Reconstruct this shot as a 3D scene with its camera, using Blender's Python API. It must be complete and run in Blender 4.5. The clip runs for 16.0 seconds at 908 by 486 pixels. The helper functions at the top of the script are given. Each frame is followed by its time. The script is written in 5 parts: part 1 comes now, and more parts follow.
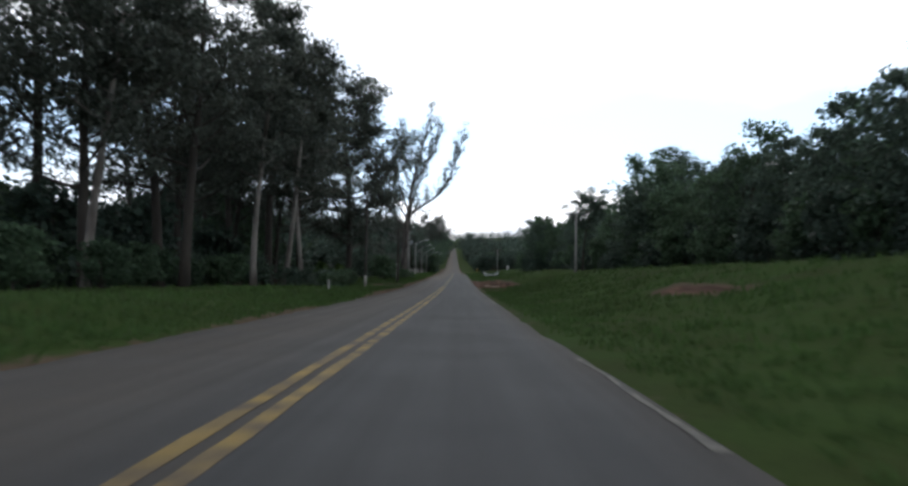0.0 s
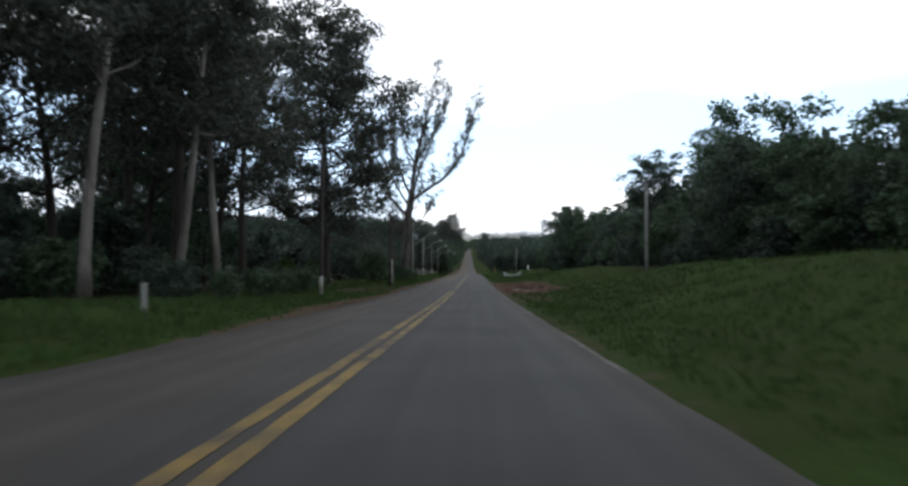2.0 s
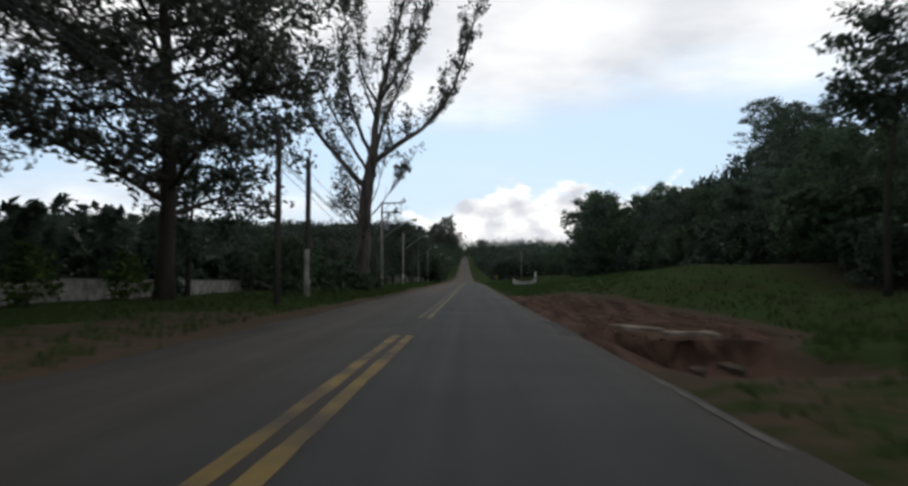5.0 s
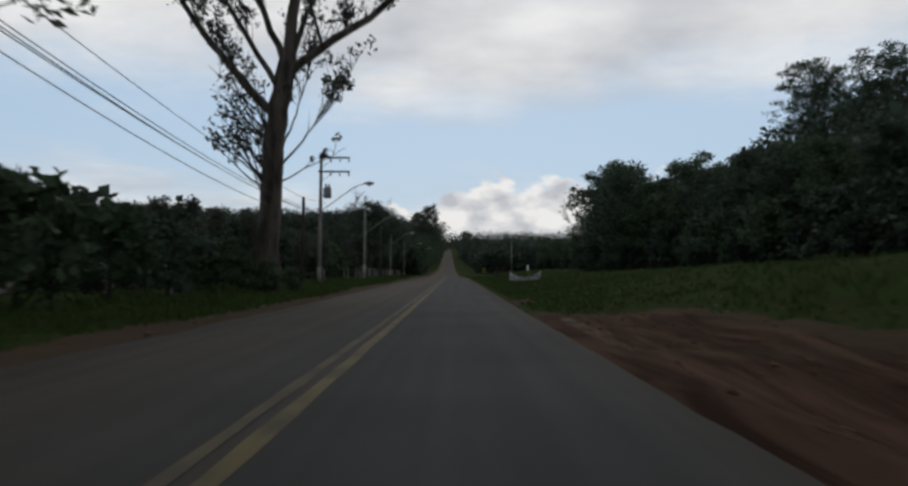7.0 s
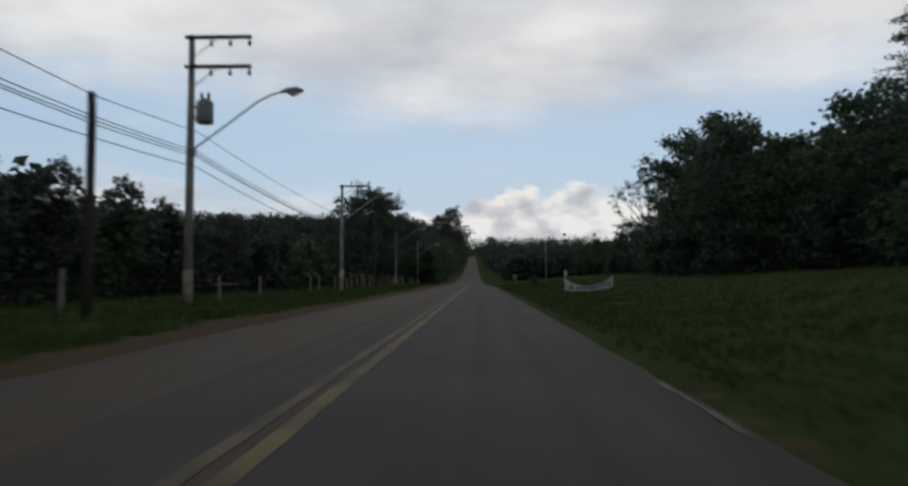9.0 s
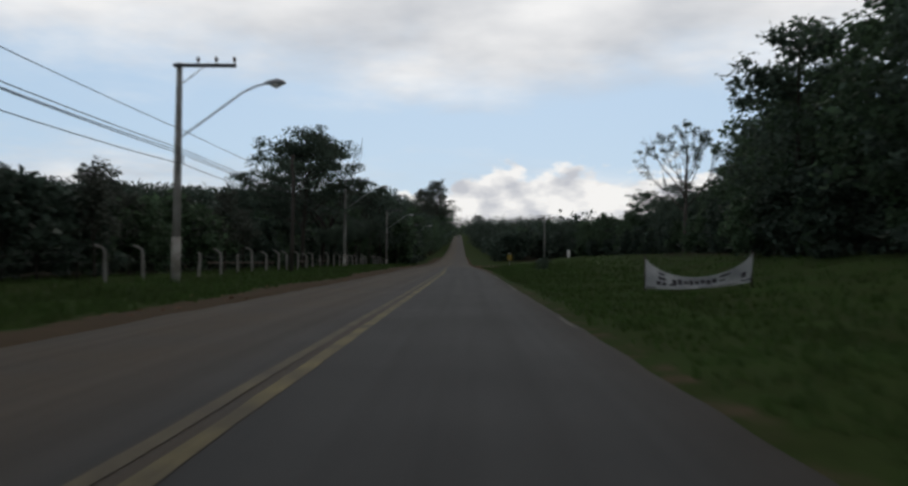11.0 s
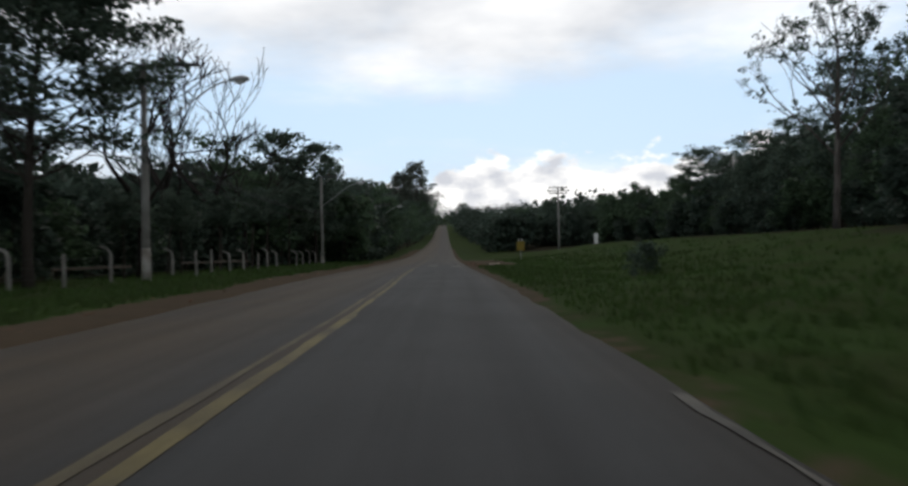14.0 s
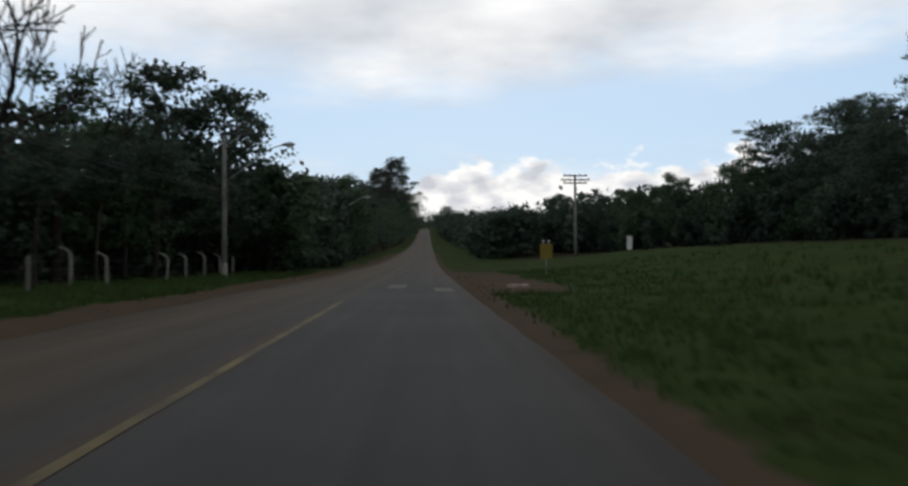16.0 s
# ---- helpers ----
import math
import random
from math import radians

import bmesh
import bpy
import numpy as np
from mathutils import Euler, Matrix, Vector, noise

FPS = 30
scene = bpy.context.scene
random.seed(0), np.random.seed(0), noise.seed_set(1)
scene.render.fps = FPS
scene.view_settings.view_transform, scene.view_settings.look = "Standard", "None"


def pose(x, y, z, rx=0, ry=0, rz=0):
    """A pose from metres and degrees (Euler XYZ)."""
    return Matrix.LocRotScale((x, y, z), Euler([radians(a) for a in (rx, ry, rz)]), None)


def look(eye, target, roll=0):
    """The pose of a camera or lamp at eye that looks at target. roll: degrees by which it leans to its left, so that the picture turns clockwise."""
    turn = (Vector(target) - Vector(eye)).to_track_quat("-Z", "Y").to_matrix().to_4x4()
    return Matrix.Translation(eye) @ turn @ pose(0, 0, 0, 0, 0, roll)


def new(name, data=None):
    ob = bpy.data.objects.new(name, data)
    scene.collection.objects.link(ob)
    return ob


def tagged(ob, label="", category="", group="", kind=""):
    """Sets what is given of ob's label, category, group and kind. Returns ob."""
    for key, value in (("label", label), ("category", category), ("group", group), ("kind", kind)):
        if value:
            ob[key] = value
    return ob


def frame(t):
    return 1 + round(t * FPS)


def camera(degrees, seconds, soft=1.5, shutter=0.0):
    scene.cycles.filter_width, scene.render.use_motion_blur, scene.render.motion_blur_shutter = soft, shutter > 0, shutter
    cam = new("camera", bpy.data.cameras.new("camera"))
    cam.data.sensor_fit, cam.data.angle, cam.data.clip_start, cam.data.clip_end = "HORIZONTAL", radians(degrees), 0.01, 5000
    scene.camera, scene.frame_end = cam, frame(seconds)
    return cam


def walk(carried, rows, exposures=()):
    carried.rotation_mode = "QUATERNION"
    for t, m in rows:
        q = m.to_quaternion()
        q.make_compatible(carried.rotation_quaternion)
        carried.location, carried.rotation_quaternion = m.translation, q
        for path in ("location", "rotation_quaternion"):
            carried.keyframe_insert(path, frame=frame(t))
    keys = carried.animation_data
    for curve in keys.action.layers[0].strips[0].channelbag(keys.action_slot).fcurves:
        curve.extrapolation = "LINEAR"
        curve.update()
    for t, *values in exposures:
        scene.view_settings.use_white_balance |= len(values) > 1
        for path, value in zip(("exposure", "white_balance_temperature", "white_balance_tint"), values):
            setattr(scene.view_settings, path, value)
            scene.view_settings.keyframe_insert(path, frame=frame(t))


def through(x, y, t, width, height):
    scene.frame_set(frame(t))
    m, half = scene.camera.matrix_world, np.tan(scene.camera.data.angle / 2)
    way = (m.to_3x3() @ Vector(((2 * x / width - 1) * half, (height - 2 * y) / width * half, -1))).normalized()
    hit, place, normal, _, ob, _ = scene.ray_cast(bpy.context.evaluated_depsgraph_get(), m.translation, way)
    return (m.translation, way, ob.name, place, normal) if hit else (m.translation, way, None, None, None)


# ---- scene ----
# The camera rides in a car along a straight country road: x to the right, y ahead.
cam = camera(60.0, 16.0, soft=2.7, shutter=0.5)
ROWS = [
    (0, 0.01, 0.00, 1.120, 0.37, 2.09, -0.79),
    (0.5, 0.01, 7.27, 1.044, 0.85, 1.28, -0.89),
    (1, 0.01, 14.54, 0.964, 0.61, 2.47, 0.83),
    (1.5, 0.00, 21.80, 0.885, 1.18, 1.99, 0.03),
    (2, -0.04, 29.04, 0.811, 1.47, 2.21, -0.12),
    (2.5, -0.09, 36.28, 0.746, 2.05, 2.32, -1.33),
    (3, -0.16, 43.52, 0.686, 2.37, 2.11, -0.55),
    (3.5, -0.22, 50.74, 0.633, 1.80, 2.06, -0.55),
    (4, -0.25, 57.99, 0.591, 1.41, 1.39, -0.60),
    (4.5, -0.27, 65.25, 0.560, 0.83, 2.21, -0.46),
    (5, -0.30, 72.55, 0.545, 1.23, 2.88, 0.07),
    (5.2, -0.30, 75.47, 0.542, -0.38, 1.71, -1.11),
    (7.3, -0.19, 106.63, 0.746, 0.31, 2.43, -0.14),
    (7.5, -0.19, 109.79, 0.761, 0.44, 2.34, 0.29),
    (8, -0.18, 117.74, 0.795, 1.05, 0.45, 0.11),
    (8.5, -0.17, 125.73, 0.823, 1.38, 1.49, 0.73),
    (9, -0.12, 133.63, 0.845, 1.87, 2.92, 0.00),
    (9.2, -0.10, 136.78, 0.855, 1.70, 1.96, 0.04),
    (11.3, 0.03, 169.33, 1.110, 0.78, 1.44, -0.54),
    (11.5, 0.03, 172.31, 1.137, 0.89, 1.88, -0.06),
    (12, 0.02, 179.73, 1.200, 1.69, 1.45, -0.67),
    (12.5, 0.03, 187.09, 1.238, 0.88, 1.34, -0.54),
    (13, 0.07, 194.35, 1.271, 0.32, 1.91, 0.12),
    (13.5, 0.11, 201.51, 1.308, 0.50, 1.72, 0.57),
    (14, 0.16, 208.55, 1.350, -0.17, 0.79, 1.25),
    (14.5, 0.18, 215.51, 1.402, 0.18, 1.05, 0.29),
    (15, 0.19, 222.41, 1.457, 0.05, 1.19, 0.59),
    (15.5, 0.17, 229.23, 1.509, -0.95, 0.90, 0.70),
    (16, 0.14, 236.01, 1.560, -1.47, 1.13, 0.32),
]
EXPOSURES = [(0.0, 0.82), (0.5, 0.95), (1.5, 0.72), (2.5, 0.88), (3.5, 1.08), (4.0, 1.15), (4.5, 0.92), (5.0, 0.18), (7.3, -0.28), (7.8, -0.05), (8.3, -0.05), (9.0, -0.32), (9.2, -0.32), (11.3, -0.12), (12.5, -0.02), (13.0, -0.08), (14.0, 0.15), (14.6, -0.05), (15.4, -0.15), (16.0, 0.0)]
walk(cam, [(t, pose(x, y, z, 90 + pitch, roll, yaw)) for t, x, y, z, yaw, pitch, roll in ROWS], [(t, e, 6120 if t < 4.8 else 6500, 10) for t, e in EXPOSURES])

# ---------------------------------------------------------------- light
SUN_ELEVATION, SUN_AZIMUTH = radians(46), radians(2)


def build_world():
    w = bpy.data.worlds.new("cloudy_sky")
    scene.world = w
    w.use_nodes = True
    nt = w.node_tree
    n, l = nt.nodes, nt.links
    n.clear()
    out = n.new("ShaderNodeOutputWorld")
    bg = n.new("ShaderNodeBackground")
    bg.inputs["Strength"].default_value = 0.1
    sky = n.new("ShaderNodeTexSky")
    sky.sky_type = "NISHITA"
    sky.sun_disc = False
    sky.sun_elevation, sky.sun_rotation = SUN_ELEVATION, SUN_AZIMUTH
    sky.air_density, sky.dust_density = 1.0, 1.5
    co = n.new("ShaderNodeTexCoord")
    sep = n.new("ShaderNodeSeparateXYZ")
    l.new(co.outputs["Generated"], sep.inputs[0])

    def math_node(op, a, b=None):
        m = n.new("ShaderNodeMath")
        m.operation = op
        for i, v in enumerate((a, b)):
            if v is None:
                continue
            if isinstance(v, (int, float)):
                m.inputs[i].default_value = v
            else:
                l.new(v, m.inputs[i])
        return m.outputs[0]

    lift = math_node("ADD", math_node("MAXIMUM", sep.outputs[2], 0.0), 0.12)
    comb = n.new("ShaderNodeCombineXYZ")
    l.new(math_node("DIVIDE", sep.outputs[0], lift), comb.inputs[0])
    l.new(math_node("DIVIDE", sep.outputs[1], lift), comb.inputs[1])
    high = n.new("ShaderNodeTexNoise")
    high.inputs["Scale"].default_value, high.inputs["Detail"].default_value = 0.62, 8
    high.inputs["Roughness"].default_value = 0.6
    l.new(comb.outputs[0], high.inputs["Vector"])
    low = n.new("ShaderNodeTexNoise")
    low.inputs["Scale"].default_value, low.inputs["Detail"].default_value = 8.0, 8
    squash = n.new("ShaderNodeMapping")
    squash.inputs["Scale"].default_value = (1.0, 1.0, 1.9)
    squash.inputs["Location"].default_value = (0.55, 0.2, 0.1)
    l.new(co.outputs["Generated"], squash.inputs["Vector"])
    l.new(squash.outputs[0], low.inputs["Vector"])
    # how much of the sky is covered, by height
    cover = n.new("ShaderNodeValToRGB")
    e = cover.color_ramp.elements
    e[0].position, e[0].color = 0.0, (0.50, 0.50, 0.50, 1)
    e[1].position, e[1].color = 1.0, (0.40, 0.40, 0.40, 1)
    for p, v in ((0.11, 0.10), (0.17, -0.06), (0.24, 0.24), (0.34, 0.42)):
        el = e.new(p)
        el.color = (max(v, 0), max(v, 0), max(v, 0), 1)
    l.new(sep.outputs[2], cover.inputs[0])
    top = math_node("ADD", high.outputs["Fac"], cover.outputs[0])
    mask_a = n.new("ShaderNodeMapRange")
    mask_a.interpolation_type = "SMOOTHSTEP"
    mask_a.inputs["From Min"].default_value, mask_a.inputs["From Max"].default_value = 0.52, 0.86
    l.new(top, mask_a.inputs["Value"])
    # cumulus heaps near the horizon
    heap = n.new("ShaderNodeMapRange")
    heap.inputs["From Min"].default_value, heap.inputs["From Max"].default_value = 0.168, 0.05
    heap.inputs["To Min"].default_value, heap.inputs["To Max"].default_value = -0.30, 0.23
    l.new(sep.outputs[2], heap.inputs["Value"])
    mask_b = n.new("ShaderNodeMapRange")
    mask_b.interpolation_type = "SMOOTHSTEP"
    mask_b.inputs["From Min"].default_value, mask_b.inputs["From Max"].default_value = 0.465, 0.515
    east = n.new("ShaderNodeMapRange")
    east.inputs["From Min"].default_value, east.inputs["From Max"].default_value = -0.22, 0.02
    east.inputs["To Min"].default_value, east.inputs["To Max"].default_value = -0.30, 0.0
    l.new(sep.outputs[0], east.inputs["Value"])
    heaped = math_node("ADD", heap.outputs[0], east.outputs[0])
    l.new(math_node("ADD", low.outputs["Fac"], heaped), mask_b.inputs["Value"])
    # shading within the cloud
    tone = n.new("ShaderNodeValToRGB")
    t = tone.color_ramp.elements
    t[0].position, t[0].color = 0.33, (5.6, 5.9, 6.4, 1)
    t[1].position, t[1].color = 0.62, (10.0, 10.0, 10.0, 1)
    grey = n.new("ShaderNodeTexNoise")
    grey.inputs["Scale"].default_value, grey.inputs["Detail"].default_value = 1.3, 5
    l.new(comb.outputs[0], grey.inputs["Vector"])
    l.new(grey.outputs["Fac"], tone.inputs[0])
    tone_b = n.new("ShaderNodeValToRGB")
    t = tone_b.color_ramp.elements
    t[0].position, t[0].color = 0.36, (6.0, 6.2, 6.7, 1)
    t[1].position, t[1].color = 0.55, (10.2, 10.1, 9.9, 1)
    puff = n.new("ShaderNodeTexNoise")
    puff.inputs["Scale"].default_value, puff.inputs["Detail"].default_value = 17.0, 6
    l.new(squash.outputs[0], puff.inputs["Vector"])
    l.new(puff.outputs["Fac"], tone_b.inputs[0])
    blue = n.new("ShaderNodeMix")
    blue.data_type = "RGBA"
    blue.inputs["Factor"].default_value = 0.75
    l.new(sky.outputs[0], blue.inputs[6])
    blue.inputs[7].default_value = (5.3, 7.2, 9.3, 1)
    mix_a, mix_b = n.new("ShaderNodeMix"), n.new("ShaderNodeMix")
    mix_a.data_type = mix_b.data_type = "RGBA"
    l.new(mask_a.outputs[0], mix_a.inputs["Factor"])
    l.new(blue.outputs[2], mix_a.inputs[6])
    l.new(tone.outputs[0], mix_a.inputs[7])
    l.new(mask_b.outputs[0], mix_b.inputs["Factor"])
    l.new(mix_a.outputs[2], mix_b.inputs[6])
    l.new(tone_b.outputs[0], mix_b.inputs[7])
    # unseen sky overhead is dimmed, added so that less light reaches the ground
    overhead_dim = n.new("ShaderNodeMapRange")
    overhead_dim.interpolation_type = "SMOOTHSTEP"
    overhead_dim.inputs["From Min"].default_value, overhead_dim.inputs["From Max"].default_value = 0.30, 0.75
    overhead_dim.inputs["To Min"].default_value, overhead_dim.inputs["To Max"].default_value = 1.0, 0.20
    l.new(sep.outputs[2], overhead_dim.inputs["Value"])
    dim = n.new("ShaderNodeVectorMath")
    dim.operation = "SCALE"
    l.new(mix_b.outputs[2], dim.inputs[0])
    l.new(overhead_dim.outputs[0], dim.inputs["Scale"])
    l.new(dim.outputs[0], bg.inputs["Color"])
    l.new(bg.outputs[0], out.inputs["Surface"])


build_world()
sun_data = bpy.data.lights.new("sun", "SUN")
sun_data.energy, sun_data.angle, sun_data.color = 0.45, radians(14), (1.0, 0.95, 0.88)
sun = new("sun", sun_data)
sun.matrix_world = look(
    (
        80 * math.sin(SUN_AZIMUTH) * math.cos(SUN_ELEVATION),
        80 * math.cos(SUN_AZIMUTH) * math.cos(SUN_ELEVATION),
        80 * math.sin(SUN_ELEVATION),
    ),
    (0, 0, 0),
)


# ---------------------------------------------------------------- materials
def material(name, base, rough=0.9, metallic=0.0, spread=0.25, scale=4.0, fine=40.0, bump=0.3, second=None, island=0.0, per_object=0.0, specular=0.3, grain=1.0):
    """A rough surface with colour that varies at two scales, and fine relief."""
    m = bpy.data.materials.new(name)
    m.use_nodes = True
    nt = m.node_tree
    n, l = nt.nodes, nt.links
    b = n["Principled BSDF"]
    b.inputs["Roughness"].default_value, b.inputs["Metallic"].default_value = rough, metallic
    b.inputs["Specular IOR Level"].default_value = specular
    geo = n.new("ShaderNodeNewGeometry")
    big, small = n.new("ShaderNodeTexNoise"), n.new("ShaderNodeTexNoise")
    big.inputs["Scale"].default_value, big.inputs["Detail"].default_value = scale, 5
    small.inputs["Scale"].default_value, small.inputs["Detail"].default_value = fine, 3
    along = n.new("ShaderNodeMapping")
    along.inputs["Scale"].default_value = (1.0, 1.0, grain)
    l.new(geo.outputs["Position"], along.inputs["Vector"])
    for t in (big, small):
        l.new(along.outputs[0], t.inputs["Vector"])
    mix = n.new("ShaderNodeMix")
    mix.data_type = "RGBA"
    other = second or tuple(c * (1 - spread) for c in base)
    mix.inputs[6].default_value, mix.inputs[7].default_value = (*other, 1), (*base, 1)
    ramp = n.new("ShaderNodeMapRange")
    ramp.inputs["From Min"].default_value, ramp.inputs["From Max"].default_value = 0.36, 0.64
    l.new(big.outputs["Fac"], ramp.inputs["Value"])
    l.new(ramp.outputs[0], mix.inputs["Factor"])
    hsv = n.new("ShaderNodeHueSaturation")
    l.new(mix.outputs[2], hsv.inputs["Color"])
    val = n.new("ShaderNodeMapRange")
    val.inputs["To Min"].default_value, val.inputs["To Max"].default_value = 1 - spread, 1 + spread
    l.new(small.outputs["Fac"], val.inputs["Value"])
    last = val.outputs[0]
    if island or per_object:
        if island:
            rnd = geo.outputs["Random Per Island"]
        else:
            rnd = n.new("ShaderNodeObjectInfo").outputs["Random"]
        amount = island or per_object
        r = n.new("ShaderNodeMapRange")
        r.inputs["To Min"].default_value, r.inputs["To Max"].default_value = 1 - amount, 1 + amount
        l.new(rnd, r.inputs["Value"])
        mul = n.new("ShaderNodeMath")
        mul.operation = "MULTIPLY"
        l.new(last, mul.inputs[0])
        l.new(r.outputs[0], mul.inputs[1])
        last = mul.outputs[0]
    l.new(last, hsv.inputs["Value"])
    l.new(hsv.outputs[0], b.inputs["Base Color"])
    if bump:
        bp = n.new("ShaderNodeBump")
        bp.inputs["Strength"].default_value, bp.inputs["Distance"].default_value = bump, 0.02
        l.new(small.outputs["Fac"], bp.inputs["Height"])
        l.new(bp.outputs[0], b.inputs["Normal"])
    return m


def leaf_material(name, base, second, through=0.42, island=0.45):
    m = material(name, base, rough=0.6, spread=0.2, scale=0.25, fine=1.5, bump=0, second=second, island=island, specular=0.12)
    n, l = m.node_tree.nodes, m.node_tree.links
    b = n["Principled BSDF"]
    tr = n.new("ShaderNodeBsdfTranslucent")
    src = b.inputs["Base Color"].links[0].from_socket
    l.new(src, tr.inputs["Color"])
    mix = n.new("ShaderNodeMixShader")
    mix.inputs[0].default_value = through
    l.new(b.outputs[0], mix.inputs[1])
    l.new(tr.outputs[0], mix.inputs[2])
    l.new(mix.outputs[0], n["Material Output"].inputs["Surface"])
    return m


M = {}
M["asphalt"] = material("asphalt", (0.054, 0.056, 0.058), rough=0.82, spread=0.24, scale=0.35, fine=45, bump=0.5, second=(0.042, 0.044, 0.046), specular=0.2)
M["patch"] = material("asphalt_patch", (0.034, 0.034, 0.037), rough=0.85, spread=0.2, scale=0.8, fine=70, bump=0.5)
M["yellow"] = material("worn_yellow_paint", (0.24, 0.165, 0.042), rough=0.8, spread=0.45, scale=1.2, fine=14, bump=0.2, second=(0.080, 0.062, 0.042))
M["faded"] = material("faded_yellow_paint", (0.170, 0.140, 0.058), rough=0.8, spread=0.45, scale=1.1, fine=14, bump=0.2, second=(0.082, 0.070, 0.043))
M["pale"] = material("nearly_gone_yellow_paint", (0.115, 0.098, 0.055), rough=0.8, spread=0.45, scale=1.1, fine=14, bump=0.2, second=(0.070, 0.058, 0.042))
M["white_line"] = material("worn_white_paint", (0.135, 0.128, 0.112), rough=0.8, spread=0.45, scale=2.2, fine=16, bump=0.2, second=(0.058, 0.056, 0.052))
M["bark"] = material("dark_bark", (0.050, 0.043, 0.036), rough=0.95, spread=0.35, scale=1.8, fine=16, bump=0.8, grain=0.3)
M["dead_bark"] = material("dark_dead_bark", (0.034, 0.030, 0.027), rough=0.95, spread=0.3, scale=1.2, fine=16, bump=0.6, specular=0.05)
M["gutter"] = material("dirty_concrete", (0.150, 0.124, 0.100), rough=0.95, spread=0.35, scale=1.3, fine=8, bump=0.7, second=(0.075, 0.056, 0.042))
M["pale_bark"] = material("pale_smooth_bark", (0.21, 0.19, 0.17), rough=0.85, spread=0.35, scale=0.9, fine=6, bump=0.5, second=(0.085, 0.073, 0.064), grain=0.4)
M["grey_bark"] = material("grey_bark", (0.125, 0.110, 0.098), rough=0.9, spread=0.45, scale=2.6, fine=12, bump=0.9, second=(0.034, 0.029, 0.026), grain=0.22)
M["leaf_euc"] = leaf_material("eucalyptus_leaf", (0.096, 0.110, 0.090), (0.068, 0.079, 0.065))
M["leaf_dark"] = leaf_material("dark_green_leaf", (0.088, 0.124, 0.094), (0.062, 0.090, 0.068))
M["leaf_mid"] = leaf_material("green_leaf", (0.082, 0.130, 0.074), (0.060, 0.096, 0.058))
# darker copy of the green leaf; shade of hedge and woods is in its colour
M["leaf_shade"] = leaf_material("deep_green_leaf", (0.060, 0.086, 0.066), (0.046, 0.068, 0.052), 0.3)
M["leaf_bright"] = leaf_material("fresh_leaf", (0.10, 0.15, 0.04), (0.06, 0.10, 0.03))
M["grass"] = leaf_material("grass_blade", (0.056, 0.102, 0.029), (0.051, 0.081, 0.026), 0.3, 0.18)
M["concrete"] = material("weathered_concrete", (0.27, 0.265, 0.25), rough=0.9, spread=0.2, scale=1.5, fine=25, bump=0.3, second=(0.19, 0.185, 0.17), per_object=0.08)
M["whitewash"] = material("chalky_white_paint", (0.40, 0.39, 0.365), rough=0.9, spread=0.2, scale=1.6, fine=15, bump=0.2, second=(0.20, 0.185, 0.16))
M["slab"] = material("dusty_concrete", (0.42, 0.36, 0.30), rough=0.9, spread=0.25, scale=1.5, fine=9, bump=0.6, second=(0.22, 0.175, 0.135))
M["clod"] = material("earth_clod", (0.24, 0.15, 0.10), rough=0.95, spread=0.3, scale=2.0, fine=30, bump=0.4, second=(0.11, 0.07, 0.05), island=0.35, specular=0.05)
M["old_wood"] = material("weathered_wood", (0.068, 0.060, 0.053), rough=0.9, spread=0.35, scale=1.6, fine=22, bump=0.5, grain=0.25)
M["steel"] = material("galvanised_steel", (0.36, 0.37, 0.38), rough=0.5, metallic=0.7, spread=0.12, scale=3, fine=30, bump=0.1)
M["dark_metal"] = material("dark_painted_metal", (0.07, 0.075, 0.08), rough=0.6, spread=0.2, scale=3, fine=30, bump=0.1)
M["transformer"] = material("grey_enamelled_steel", (0.22, 0.24, 0.26), rough=0.5, spread=0.15, scale=3, fine=20, bump=0.1)
M["porcelain"] = material("brown_porcelain", (0.08, 0.05, 0.04), rough=0.3, spread=0.15, scale=5, fine=20, bump=0)
M["cable"] = material("black_cable", (0.02, 0.02, 0.022), rough=0.7, spread=0.2, scale=2, fine=10, bump=0)
M["cloth"] = material("white_banner_cloth", (0.50, 0.51, 0.52), rough=0.8, spread=0.15, scale=2.0, fine=18, bump=0.3, second=(0.33, 0.34, 0.36))
M["banner_ink"] = material("faded_dark_ink", (0.06, 0.055, 0.065), rough=0.8, spread=0.3, scale=5, fine=25, bump=0)
M["sign_white"] = material("white_sign_enamel", (0.72, 0.72, 0.70), rough=0.5, spread=0.08, scale=3, fine=20, bump=0)
M["sign_yellow"] = material("yellow_sign_enamel", (0.22, 0.16, 0.02), rough=0.5, spread=0.1, scale=3, fine=20, bump=0)
M["lamp_glass"] = material("clouded_lamp_glass", (0.45, 0.45, 0.42), rough=0.3, spread=0.1, scale=6, fine=30, bump=0)


